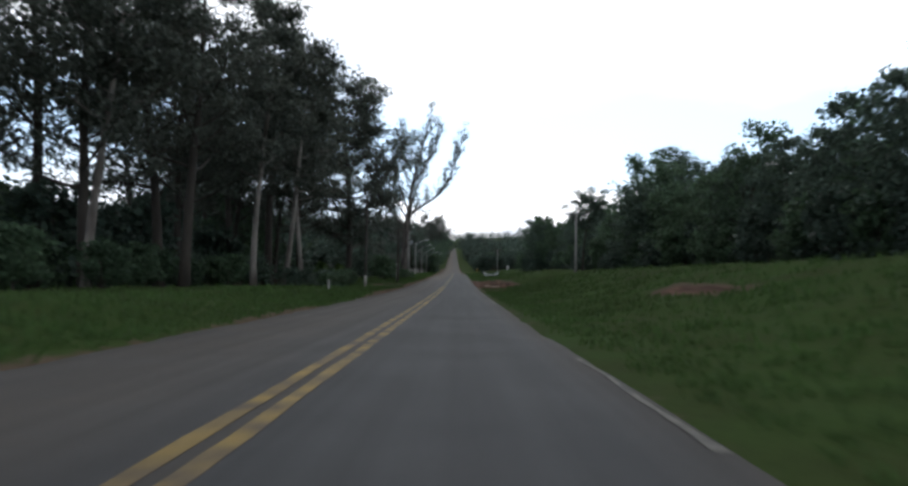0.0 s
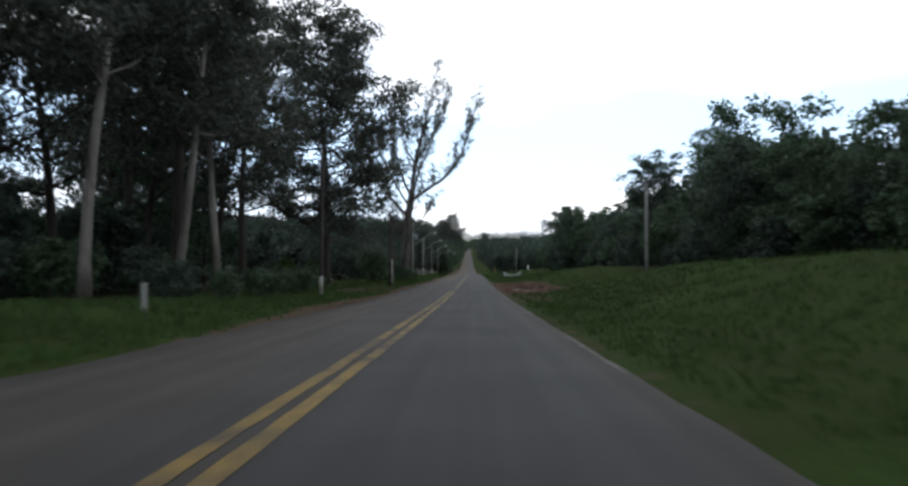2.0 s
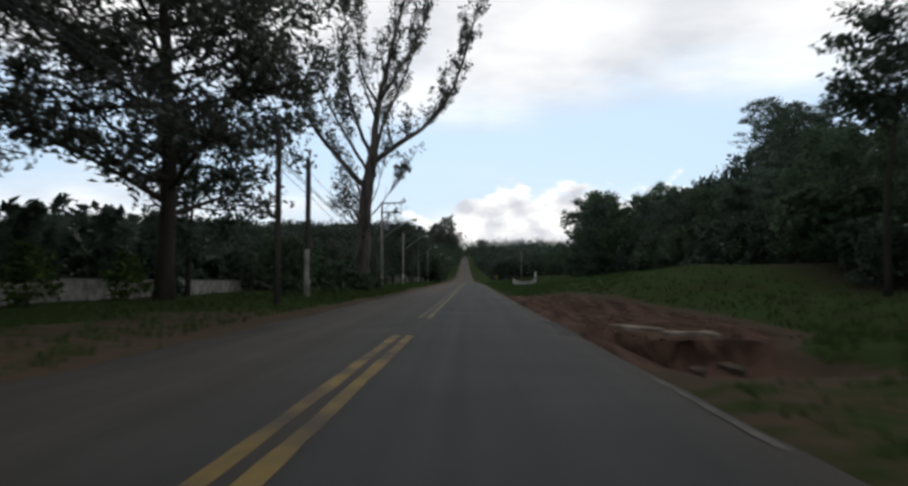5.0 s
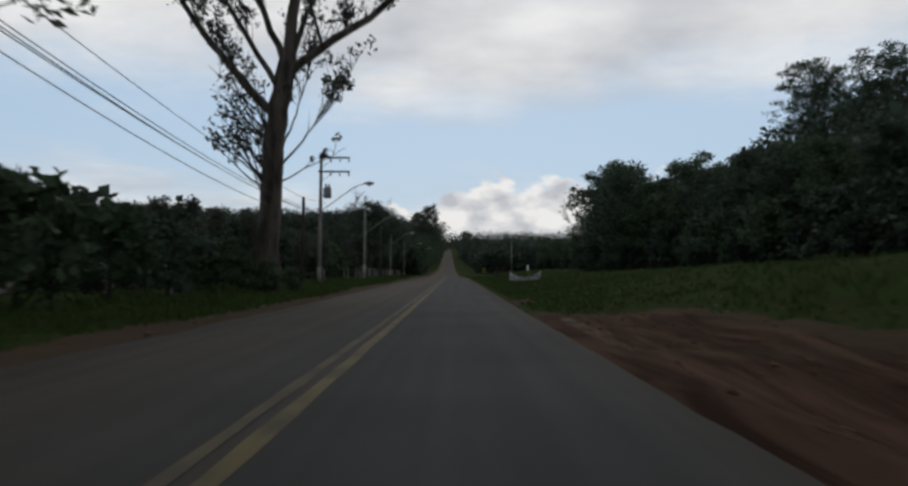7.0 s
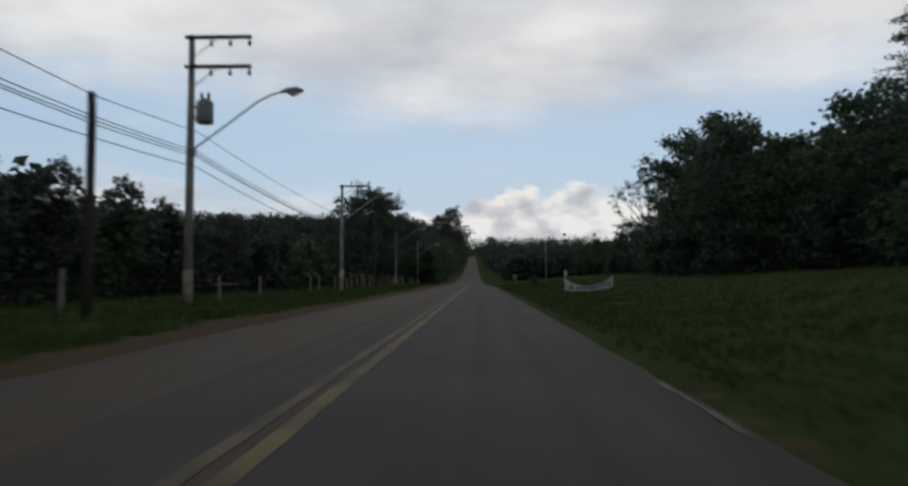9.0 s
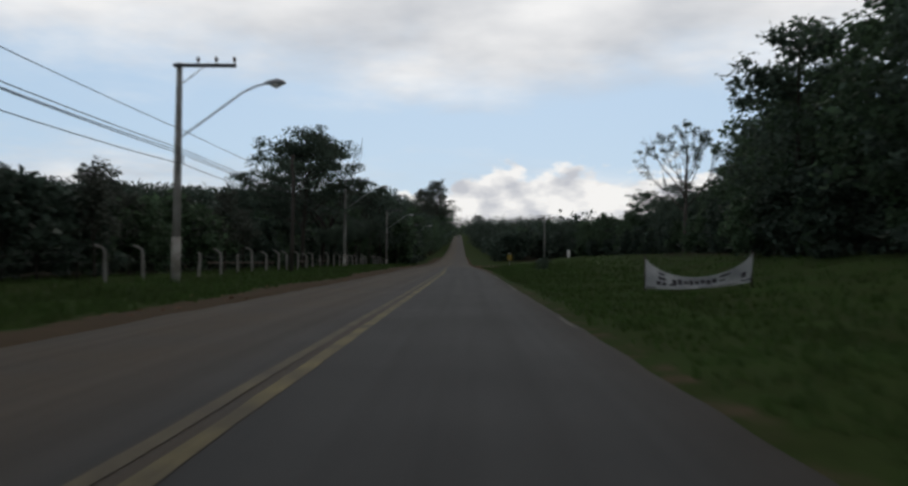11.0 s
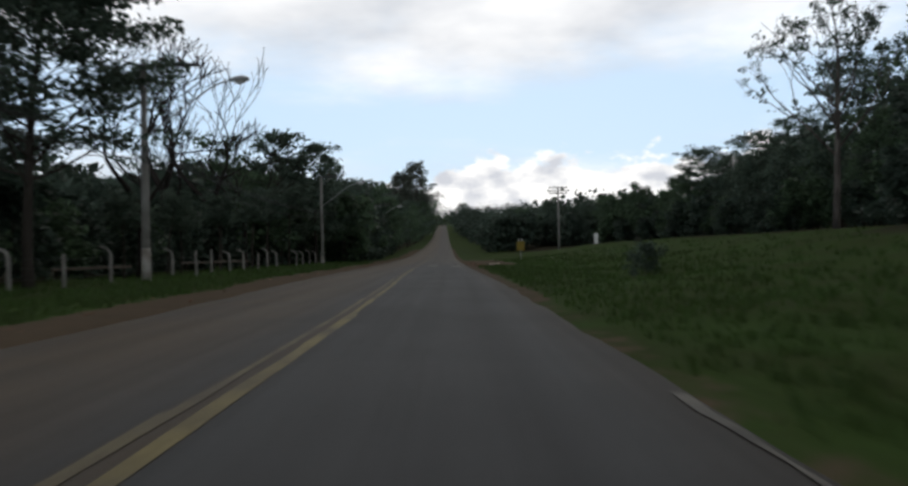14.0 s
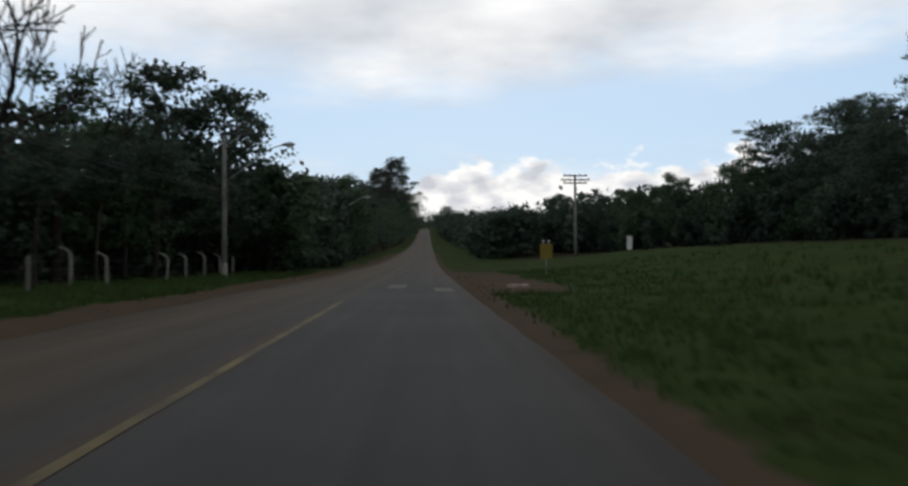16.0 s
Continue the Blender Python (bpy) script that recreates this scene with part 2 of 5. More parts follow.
def dusty(m):
    """Red dust trodden and blown onto the asphalt, and darker tyre tracks."""
    n, l = m.node_tree.nodes, m.node_tree.links
    b = n["Principled BSDF"]
    src = b.inputs["Base Color"].links[0].from_socket
    at = n.new("ShaderNodeAttribute")
    at.attribute_name = "dust"
    geo = n.new("ShaderNodeNewGeometry")
    spots = n.new("ShaderNodeTexNoise")
    spots.inputs["Scale"].default_value, spots.inputs["Detail"].default_value = 0.5, 6
    l.new(geo.outputs["Position"], spots.inputs["Vector"])
    mul = n.new("ShaderNodeMath")
    mul.operation = "MULTIPLY"
    l.new(at.outputs["Fac"], mul.inputs[0])
    gain = n.new("ShaderNodeMapRange")
    gain.inputs["From Min"].default_value, gain.inputs["From Max"].default_value = 0.3, 0.65
    gain.inputs["To Min"].default_value, gain.inputs["To Max"].default_value = 0.6, 1.0
    l.new(spots.outputs["Fac"], gain.inputs["Value"])
    l.new(gain.outputs[0], mul.inputs[1])
    mix = n.new("ShaderNodeMix")
    mix.data_type = "RGBA"
    l.new(mul.outputs[0], mix.inputs["Factor"])
    l.new(src, mix.inputs[6])
    mix.inputs[7].default_value = (0.080, 0.062, 0.043, 1)
    stretch = n.new("ShaderNodeMapping")
    stretch.inputs["Scale"].default_value = (2.6, 0.035, 1.0)
    l.new(geo.outputs["Position"], stretch.inputs["Vector"])
    streak = n.new("ShaderNodeTexNoise")
    streak.inputs["Scale"].default_value, streak.inputs["Detail"].default_value = 1.0, 4
    l.new(stretch.outputs[0], streak.inputs["Vector"])
    wear = n.new("ShaderNodeMapRange")
    wear.inputs["From Min"].default_value, wear.inputs["From Max"].default_value = 0.3, 0.7
    wear.inputs["To Min"].default_value, wear.inputs["To Max"].default_value = 0.80, 1.14
    l.new(streak.outputs["Fac"], wear.inputs["Value"])
    hsv = n.new("ShaderNodeHueSaturation")
    l.new(mix.outputs[2], hsv.inputs["Color"])
    l.new(wear.outputs[0], hsv.inputs["Value"])
    l.new(hsv.outputs[0], b.inputs["Base Color"])


dusty(M["asphalt"])


def ground_material():
    """Grass, trodden earth beside the road, and bare red earth where the bank is cut."""
    m = material("verge_ground", (0.037, 0.065, 0.018), rough=1.0, spread=0.28, scale=0.35, fine=8, bump=0.7, second=(0.036, 0.050, 0.017), specular=0.02)
    n, l = m.node_tree.nodes, m.node_tree.links
    b = n["Principled BSDF"]
    grass = b.inputs["Base Color"].links[0].from_socket
    earth = n.new("ShaderNodeTexNoise")
    earth.inputs["Scale"].default_value, earth.inputs["Detail"].default_value = 1.6, 6
    geo = n.new("ShaderNodeNewGeometry")
    l.new(geo.outputs["Position"], earth.inputs["Vector"])
    tint = n.new("ShaderNodeMix")
    tint.data_type = "RGBA"
    tint.inputs[6].default_value, tint.inputs[7].default_value = (0.066, 0.054, 0.040, 1), (0.106, 0.080, 0.056, 1)
    l.new(earth.outputs["Fac"], tint.inputs["Factor"])
    bare = n.new("ShaderNodeAttribute")
    bare.attribute_name = "bare"
    add = n.new("ShaderNodeMath")
    add.operation = "ADD"
    l.new(bare.outputs["Fac"], add.inputs[0])
    l.new(earth.outputs["Fac"], add.inputs[1])
    step = n.new("ShaderNodeMapRange")
    step.interpolation_type = "SMOOTHSTEP"
    step.inputs["From Min"].default_value, step.inputs["From Max"].default_value = 0.82, 1.12
    l.new(add.outputs[0], step.inputs["Value"])
    mix = n.new("ShaderNodeMix")
    mix.data_type = "RGBA"
    l.new(step.outputs[0], mix.inputs["Factor"])
    l.new(grass, mix.inputs[6])
    red = n.new("ShaderNodeMapRange")
    red.inputs["From Min"].default_value, red.inputs["From Max"].default_value = 1.0, 1.8
    l.new(bare.outputs["Fac"], red.inputs["Value"])
    clay = n.new("ShaderNodeMix")
    clay.data_type = "RGBA"
    clay.inputs[6].default_value, clay.inputs[7].default_value = (0.040, 0.024, 0.018, 1), (0.132, 0.081, 0.060, 1)
    stretch = n.new("ShaderNodeMapping")
    stretch.inputs["Scale"].default_value = (2.0, 0.28, 1.0)
    stretch.inputs["Rotation"].default_value = (0, 0, 0.10)
    l.new(geo.outputs["Position"], stretch.inputs["Vector"])
    wash = n.new("ShaderNodeTexNoise")
    wash.inputs["Scale"].default_value, wash.inputs["Detail"].default_value = 1.0, 5
    wash.inputs["Distortion"].default_value = 0.6
    l.new(stretch.outputs[0], wash.inputs["Vector"])
    band = n.new("ShaderNodeMapRange")
    band.inputs["From Min"].default_value, band.inputs["From Max"].default_value = 0.36, 0.66
    l.new(wash.outputs["Fac"], band.inputs["Value"])
    l.new(band.outputs[0], clay.inputs["Factor"])
    soil = n.new("ShaderNodeMix")
    soil.data_type = "RGBA"
    l.new(red.outputs[0], soil.inputs["Factor"])
    l.new(tint.outputs[2], soil.inputs[6])
    l.new(clay.outputs[2], soil.inputs[7])
    l.new(soil.outputs[2], mix.inputs[7])
    # the ground among the woods is darker and browner than the grass
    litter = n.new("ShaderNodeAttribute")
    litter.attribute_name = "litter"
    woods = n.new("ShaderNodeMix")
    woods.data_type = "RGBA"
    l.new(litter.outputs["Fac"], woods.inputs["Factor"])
    # pale silt washed over the soil, in streaks
    sand = n.new("ShaderNodeAttribute")
    sand.attribute_name = "sand"
    drift = n.new("ShaderNodeMapping")
    drift.inputs["Scale"].default_value = (3.2, 0.7, 1.0)
    drift.inputs["Rotation"].default_value = (0, 0, 0.12)
    l.new(geo.outputs["Position"], drift.inputs["Vector"])
    grit = n.new("ShaderNodeTexNoise")
    grit.inputs["Scale"].default_value, grit.inputs["Detail"].default_value = 1.0, 8
    grit.inputs["Roughness"].default_value, grit.inputs["Distortion"].default_value = 0.68, 1.1
    l.new(drift.outputs[0], grit.inputs["Vector"])
    heap = n.new("ShaderNodeMath")
    heap.operation = "ADD"
    l.new(sand.outputs["Fac"], heap.inputs[0])
    l.new(grit.outputs["Fac"], heap.inputs[1])
    silt = n.new("ShaderNodeMapRange")
    silt.interpolation_type = "SMOOTHSTEP"
    silt.inputs["From Min"].default_value, silt.inputs["From Max"].default_value = 1.43, 1.60
    l.new(heap.outputs[0], silt.inputs["Value"])
    crust = n.new("ShaderNodeMix")
    crust.data_type = "RGBA"
    crust.inputs[7].default_value = (0.180, 0.136, 0.105, 1)
    l.new(silt.outputs[0], crust.inputs["Factor"])
    l.new(mix.outputs[2], crust.inputs[6])
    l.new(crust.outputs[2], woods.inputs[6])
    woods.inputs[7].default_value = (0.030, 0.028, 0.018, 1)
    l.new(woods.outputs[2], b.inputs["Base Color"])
    return m


M["ground"] = ground_material()


# ---------------------------------------------------------------- mesh helpers
def mesh_of(name, verts, faces, mat, smooth=False):
    me = bpy.data.meshes.new(name)
    me.from_pydata(verts, [], faces)
    for m in mat if isinstance(mat, (list, tuple)) else [mat]:
        me.materials.append(m)
    if smooth:
        me.polygons.foreach_set("use_smooth", [True] * len(me.polygons))
    me.update()
    return me


def empty_thing(name, m, label, category, group=""):
    ob = new(name)
    ob.empty_display_size = 0.3
    ob.matrix_world = m
    return tagged(ob, label, category, group)


def part(name, bm, mat, parent, label=""):
    """Links a bmesh (or a mesh) as one mesh object under a thing or a part."""
    if isinstance(bm, bpy.types.Mesh):
        me = bm
    else:
        me = bpy.data.meshes.new(name)
        bm.to_mesh(me)
        bm.free()
        me.materials.append(mat)
    ob = new(name, me)
    ob.parent = parent
    return tagged(ob, label) if label else ob


def tube(verts, faces, points, radii, sides=6, cap=True):
    """Adds a tapered tube along points to verts and faces."""
    first = len(verts)
    pts = [Vector(p) for p in points]
    for i, p in enumerate(pts):
        d = (pts[min(i + 1, len(pts) - 1)] - pts[max(i - 1, 0)]).normalized()
        a = d.cross(Vector((0.0, 1.0, 0.02)) if abs(d.y) < 0.9 else Vector((1.0, 0.0, 0.0))).normalized()
        b = d.cross(a)
        for k in range(sides):
            w = 2 * math.pi * k / sides
            verts.append(tuple(p + (a * math.cos(w) + b * math.sin(w)) * radii[i]))
    for i in range(len(pts) - 1):
        for k in range(sides):
            a, b = first + i * sides + k, first + i * sides + (k + 1) % sides
            faces.append((a, b, b + sides, a + sides))
    if cap:
        faces.append(tuple(first + k for k in reversed(range(sides))))
        faces.append(tuple(first + (len(pts) - 1) * sides + k for k in range(sides)))


def tube_mesh(name, points, radii, mat, sides=10, smooth=True):
    v, f = [], []
    tube(v, f, points, radii, sides)
    return mesh_of(name, v, f, mat, smooth)


def box(bm, cx, cy, cz, sx, sy, sz, bevel=0.0, turn=None):
    r = bmesh.ops.create_cube(bm, size=1.0)
    m = Matrix.Translation((cx, cy, cz)) @ (turn or Matrix.Identity(4)) @ Matrix.Diagonal((sx, sy, sz, 1))
    bmesh.ops.transform(bm, matrix=m, verts=r["verts"])
    if bevel:
        edges = list({e for v in r["verts"] for e in v.link_edges})
        bmesh.ops.bevel(bm, geom=edges, offset=bevel, segments=2, affect="EDGES", profile=0.6)


# ---------------------------------------------------------------- land
PROFILE_Y = (-400, -60, 0, 36, 75, 107, 134, 172, 194, 236, 290, 340, 400, 470, 540, 600, 700, 800, 900, 1100, 1500, 5200)
PROFILE_Z = (6.0, 0.75, 0.0, -0.37, -0.56, -0.42, -0.27, 0.02, 0.15, 0.44, 0.60, 1.1, 2.6, 4.8, 7.6, 10.5, 16.0, 21.5, 26.0, 34.0, 60.0, 70.0)


def road_z(y):
    """Height of the road along its length: a smooth curve through the profile."""
    i = min(max(int(np.searchsorted(PROFILE_Y, y)) - 1, 1), len(PROFILE_Y) - 3)
    x0, x1 = PROFILE_Y[i], PROFILE_Y[i + 1]
    m0 = (PROFILE_Z[i + 1] - PROFILE_Z[i - 1]) / (PROFILE_Y[i + 1] - PROFILE_Y[i - 1])
    m1 = (PROFILE_Z[i + 2] - PROFILE_Z[i]) / (PROFILE_Y[i + 2] - PROFILE_Y[i])
    h = x1 - x0
    t = min(max((y - x0) / h, 0.0), 1.0)
    a, b = PROFILE_Z[i], PROFILE_Z[i + 1]
    return (2 * t**3 - 3 * t**2 + 1) * a + (t**3 - 2 * t**2 + t) * h * m0 + (3 * t**2 - 2 * t**3) * b + (t**3 - t**2) * h * m1


def ease(a, b, v):
    t = min(max((v - a) / (b - a), 0.0), 1.0)
    return t * t * (3 - 2 * t)


CENTRE, EDGE_R, EDGE_L = -1.77, 2.12, -5.55


def bend(y):
    """How far the road has turned to the left."""
    return float(np.interp(y, (222, 232, 240, 255, 300, 420, 600, 900, 1300), (0, -0.12, -0.33, -0.6, -1.1, -1.8, -3.2, -6.0, -9.0)))


def bank(y):
    """Height of the grassy bank on the right-hand side."""
    low = ease(78, 86, y) * (1 - ease(112, 124, y))
    return (2.1 - 0.6 * ease(112, 150, y)) * (1 - 0.85 * low) * (1 - 0.5 * ease(300, 340, y))


def land(x, y):
    z = road_z(y)
    x -= bend(y)
    if x > EDGE_R:
        v = ease(140, 178, y)
        z += bank(y) * ease(3.2 + 2.8 * v, 15.0 + 7 * v, x) + 0.9 * ease(15, 40, x)
    elif x < EDGE_L:
        z += (0.40 - 0.36 * ease(48, 68, y)) * ease(5.8, 9.5, -x)
        z -= 0.5 * ease(16, 40, -x)
        z += ease(430, 640, y) * (1 - ease(1000, 1500, y)) * (13 * ease(12, 50, -x) + 7 * ease(80, 300, -x))
    if x > 26:
        # the wooded hill that rises behind the right-hand wood
        foot = float(np.interp(y, (120, 188, 255, 340), (30, 28, 36, 38)))
        tall = float(np.interp(y, (90, 150, 190, 255, 300, 340, 420), (0, 6, 15, 21, 16, 11, 0)))
        z += tall * ease(foot, foot + 40, x) * (1 - ease(160, 420, x))
    far = ease(150, 900, abs(x))
    z += far * (8 + 0.02 * abs(x)) + ease(1100, 1900, y) * (7 + 18 * noise.noise((x * 0.004 + 0.4, 3.1, y * 0.0006)))
    w = min(ease(EDGE_R, 6, x) + ease(-EDGE_L, 9, -x), 1.0)
    z += w * (0.16 * noise.noise((x * 0.35, y * 0.35, 0.0)) + 0.05 * noise.noise((x * 1.3, y * 1.3, 5.0)))
    # gully washed out beside the road
    g = 0.45 * ease(86, 93, y) * (1 - ease(108, 116, y)) * ease(2.4, 4.3, x) * (1 - ease(8.5, 12.5, x))
    edge = y + 1.65 * (x - 2.95)
    g += 0.55 * ease(81.5, 84, y) * (1 - ease(90.2, 90.9, edge)) * ease(2.3, 2.7, x) * (1 - ease(4.7, 5.4, x))
    rut = ease(111, 116, y) * (1 - ease(124, 130, y)) * ease(2.3, 3.2, x) * (1 - ease(6.5, 9, x))
    z += rut * (0.13 * noise.noise((x * 1.9 + y * 0.3, y * 0.55, 4.0)) + 0.06 * noise.noise((x * 3.7, y * 1.9, 8.0)) - 0.06)
    return z - g * (1.05 + 0.2 * noise.noise((x * 0.7, y * 0.5, 1.0)))


def bare_earth(x, y):
    """How far the grass is worn away."""
    wob = 0.9 * noise.noise((x * 0.2, y * 0.09, 7.0))
    v = 0.0
    if x < 0:
        reach = 5.5 + 0.5 * ease(50, 60, y) + 0.35 * ease(75, 85, y) + 0.6 * ease(180, 240, y) + wob * 0.9
        v = 1 - ease(reach - 0.5, reach + 0.8, -x)
        v *= 1 + 0.5 * ease(56, 60, y) * (1 - ease(74, 80, y))
        v = max(v, 0.6 * ease(78, 84, y) * (1 - ease(98, 108, y)) * (1 - ease(9, 13, -x)))
    else:
        reach = 2.2 + 0.2 * wob + 0.12 * ease(220, 230, y) + 0.2 * ease(234, 248, y)
        v = (0.44 + 0.3 * ease(220, 230, y)) * (1 - ease(reach - 0.2, reach + 0.3, x))
        pit = ease(80, 84, y + wob * 2) * (1 - ease(112, 117, y + wob * 3)) * (1 - ease(4.6 + 2.2 * ease(85, 94, y), 5.4 + 4 * ease(85, 94, y), x + wob * (0.6 + ease(85, 94, y))))
        field = ease(113, 115, y) * (1 - ease(122, 127, y)) * (1 - ease(5.4, 8.0, x + 2 * wob))
        cut = ease(23, 25, y) * (1 - ease(31, 33, y)) * ease(7.5, 8.0, x) * (1 - ease(8.9, 9.5, x))
        spill = ease(130.5, 132, y) * (1 - ease(133.5, 135, y)) * (1 - ease(2.7, 3.2, x + 0.5 * wob))
        worn = 0.50 * ease(62, 68, y) * (1 - ease(80, 86, y)) * (1 - ease(3.4, 5.5, x + wob))
        apron = ease(258, 264, y + wob) * (1 - ease(288, 294, y)) * (1 - ease(4.6, 6.6, x + 1.2 * wob))
        v = max(v, worn, 1.05 * apron, 2.0 * pit, 1.75 * field, 1.9 * cut, 1.7 * spill)
    return v


def washed_sand(x, y):
    """Where rain has left pale silt at the road's edge."""
    strip_of = ease(112.0, 114.0, y) * (1 - ease(121.5, 125.0, y)) * ease(2.1, 2.3, x)
    return strip_of * (1 - ease(2.75, 3.5, x + 0.5 * noise.noise((x, y * 0.4, 2.0))))


def steps_between(a, b, first, grow):
    out, s = [a], first
    while out[-1] < b:
        out.append(out[-1] + s)
        s *= grow
    return out


def build_ground():
    xs_right = [EDGE_R - 0.7, EDGE_R - 0.5, EDGE_R + 0.05] + steps_between(2.4, 16, 0.32, 1.02) + steps_between(17, 4200, 1.2, 1.16)
    xs_left = [-EDGE_L - 0.3, -EDGE_L + 0.05] + steps_between(5.85, 18, 0.36, 1.02) + steps_between(19, 4200, 1.2, 1.16)
    xs = [-v for v in reversed(xs_left)] + [CENTRE] + xs_right
    ys = [-v for v in reversed(steps_between(12, 400, 2.0, 1.2))] + list(np.arange(-10, 330, 0.9)) + steps_between(331, 5000, 1.2, 1.05)
    verts, bare, litter, sand = [], [], [], []
    for y in ys:
        for x in xs:
            on_road = EDGE_L + 0.2 < x < EDGE_R - 0.6
            b = bend(y)
            verts.append((x + b, y, (road_z(y) - 0.25) if on_road else land(x + b, y) - (0.065 if EDGE_L - 0.1 < x < EDGE_R else 0.03 if x < EDGE_R + 0.1 and x > 0 else 0)))
            bare.append(bare_earth(x, y) if -10 < y < 400 and abs(x) < 30 else 0.0)
            sand.append(washed_sand(x, y) if 100 < y < 140 and 0 < x < 10 else 0.0)
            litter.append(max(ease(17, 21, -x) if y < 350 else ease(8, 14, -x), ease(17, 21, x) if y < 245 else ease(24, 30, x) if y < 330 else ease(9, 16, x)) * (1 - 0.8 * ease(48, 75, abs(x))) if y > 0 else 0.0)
    nx = len(xs)
    faces = [(j * nx + i, j * nx + i + 1, (j + 1) * nx + i + 1, (j + 1) * nx + i) for j in range(len(ys) - 1) for i in range(nx - 1)]
    me = mesh_of("ground", verts, faces, M["ground"], True)
    at = me.attributes.new("bare", "FLOAT", "POINT")
    at.data.foreach_set("value", bare)
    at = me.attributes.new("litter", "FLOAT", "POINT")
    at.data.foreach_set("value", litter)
    at = me.attributes.new("sand", "FLOAT", "POINT")
    at.data.foreach_set("value", sand)
    return tagged(new("ground", me), "grassy roadside land rising to wooded hills", "ground", kind="structure")


build_ground()


def strip(name, x0, x1, y0, y1, lift, mat, label, category, step=2.0, wobble=0.0, thick=0.0, seed=0, parent=None):
    """A strip that follows the road; its sides wander by wobble."""
    ys = list(np.arange(y0, y1, step)) + [y1]
    rows, verts, faces = len(ys), [], []
    for j, y in enumerate(ys):
        a = x0 + wobble * noise.noise((y * 0.45, seed, 1.0)) + wobble * 0.5 * noise.noise((y * 1.7, seed, 2.0))
        b = x1 + wobble * noise.noise((y * 0.45, seed, 5.0)) + wobble * 0.5 * noise.noise((y * 1.7, seed, 6.0))
        z = road_z(y) + lift
        s = bend(y)
        ca, cb = (-0.012 * abs(a - CENTRE), -0.012 * abs(b - CENTRE))
        verts += [(a + s, y, z + ca), (b + s, y, z + cb)]
        if thick:
            verts += [(a + s, y, z + ca - thick), (b + s, y, z + cb - thick)]
    k = 4 if thick else 2
    for j in range(rows - 1):
        o = j * k
        faces.append((o, o + 1, o + k + 1, o + k))
        if thick:
            faces.append((o + 2, o, o + k, o + k + 2))
            faces.append((o + 1, o + 3, o + k + 3, o + k + 1))
    ob = new(name, mesh_of(name, verts, faces, mat))
    if parent:
        ob.parent = parent
        return ob
    return tagged(ob, label, category, kind="structure")


def build_road():
    """Two crowned lanes in one slab, with ragged sides."""
    ys = list(np.arange(-60, 330, 1.0)) + steps_between(330, 1100, 2.0, 1.06)
    xs = [EDGE_L, -4.6, -3.6, -2.6, CENTRE - 0.16, CENTRE + 0.1, CENTRE + 0.36, -0.8, 0.2, 1.2, EDGE_R]
    verts, faces, dust = [], [], []
    for y in ys:
        for i, x in enumerate([EDGE_L - 0.02] + xs + [EDGE_R + 0.02]):
            xx = x
            if i > len(xs) - 1:
                xx -= float(np.interp(y, (10, 18, 24, 34, 150, 193, 205, 209, 215, 219, 228, 236, 241, 300), (0, 0.25, 0.25, 0, 0, 0.08, 0.12, 0.02, 0.04, 0.25, 0.25, 0.13, 0.07, 0.1)))
            if i < 2 or i > len(xs) - 1:
                xx += 0.16 * noise.noise((y * 0.5, x, 0.0)) + 0.08 * noise.noise((y * 2.1, x, 3.0))
            z = road_z(y) - 0.012 * abs(x - CENTRE) + 0.004 * noise.noise((x, y * 0.6, 9.0))
            verts.append((xx + bend(y), y, z - (0.22 if i in (0, len(xs) + 1) else 0)))
            side = ease(-CENTRE - 0.3, -CENTRE + 1.7, -x)
            side = max(side, 0.85 if abs(x - CENTRE - 0.1) < 0.01 else 0.0)
            dust.append(side * (0.42 + 0.55 * ease(95, 165, y)) + 0.5 * ease(1.5, 2.2, x) + 0.5 * ease(255, 300, y))
    n = len(xs) + 2
    faces = [(j * n + i, j * n + i + 1, (j + 1) * n + i + 1, (j + 1) * n + i) for j in range(len(ys) - 1) for i in range(n - 1)]
    me = mesh_of("road", verts, faces, M["asphalt"], True)
    at = me.attributes.new("dust", "FLOAT", "POINT")
    at.data.foreach_set("value", dust)
    return tagged(new("road", me), "worn grey asphalt country road with two lanes", "road", kind="structure")


build_road()
strip("road_patch", EDGE_L + 0.1, EDGE_R - 0.1, 70.3, 70.8, 0.004, M["patch"], "narrow dark asphalt trench patch across the road", "road patch", 0.4, 0.12)
strip("road_patch", EDGE_L + 0.1, EDGE_R - 0.1, 89.0, 94.5, 0.004, M["patch"], "dark asphalt trench patch across the road", "road patch", 0.5, 0.15)
for a, b, w in ((-20, 88.5, 0.165), (95.5, 222, 0.16), (222, 256, 0.11)):
    strip("centre_line", CENTRE + 0.16, CENTRE + 0.16 + w, a, b, 0.006, M["yellow"] if a < 0 else M["faded"], "worn yellow centre line painted on the asphalt", "road marking", 0.5, 0.026, seed=3)
for a, b, w in ((-20, 88.5, 0.165), (95.5, 214, 0.13), (214, 238, 0.08)):
    strip("centre_line", CENTRE + 0.04 - w, CENTRE + 0.04, a, b, 0.006, M["yellow"] if a < 0 else M["pale"], "faint worn yellow centre line painted on the asphalt", "road marking", 0.5, 0.026, seed=4)
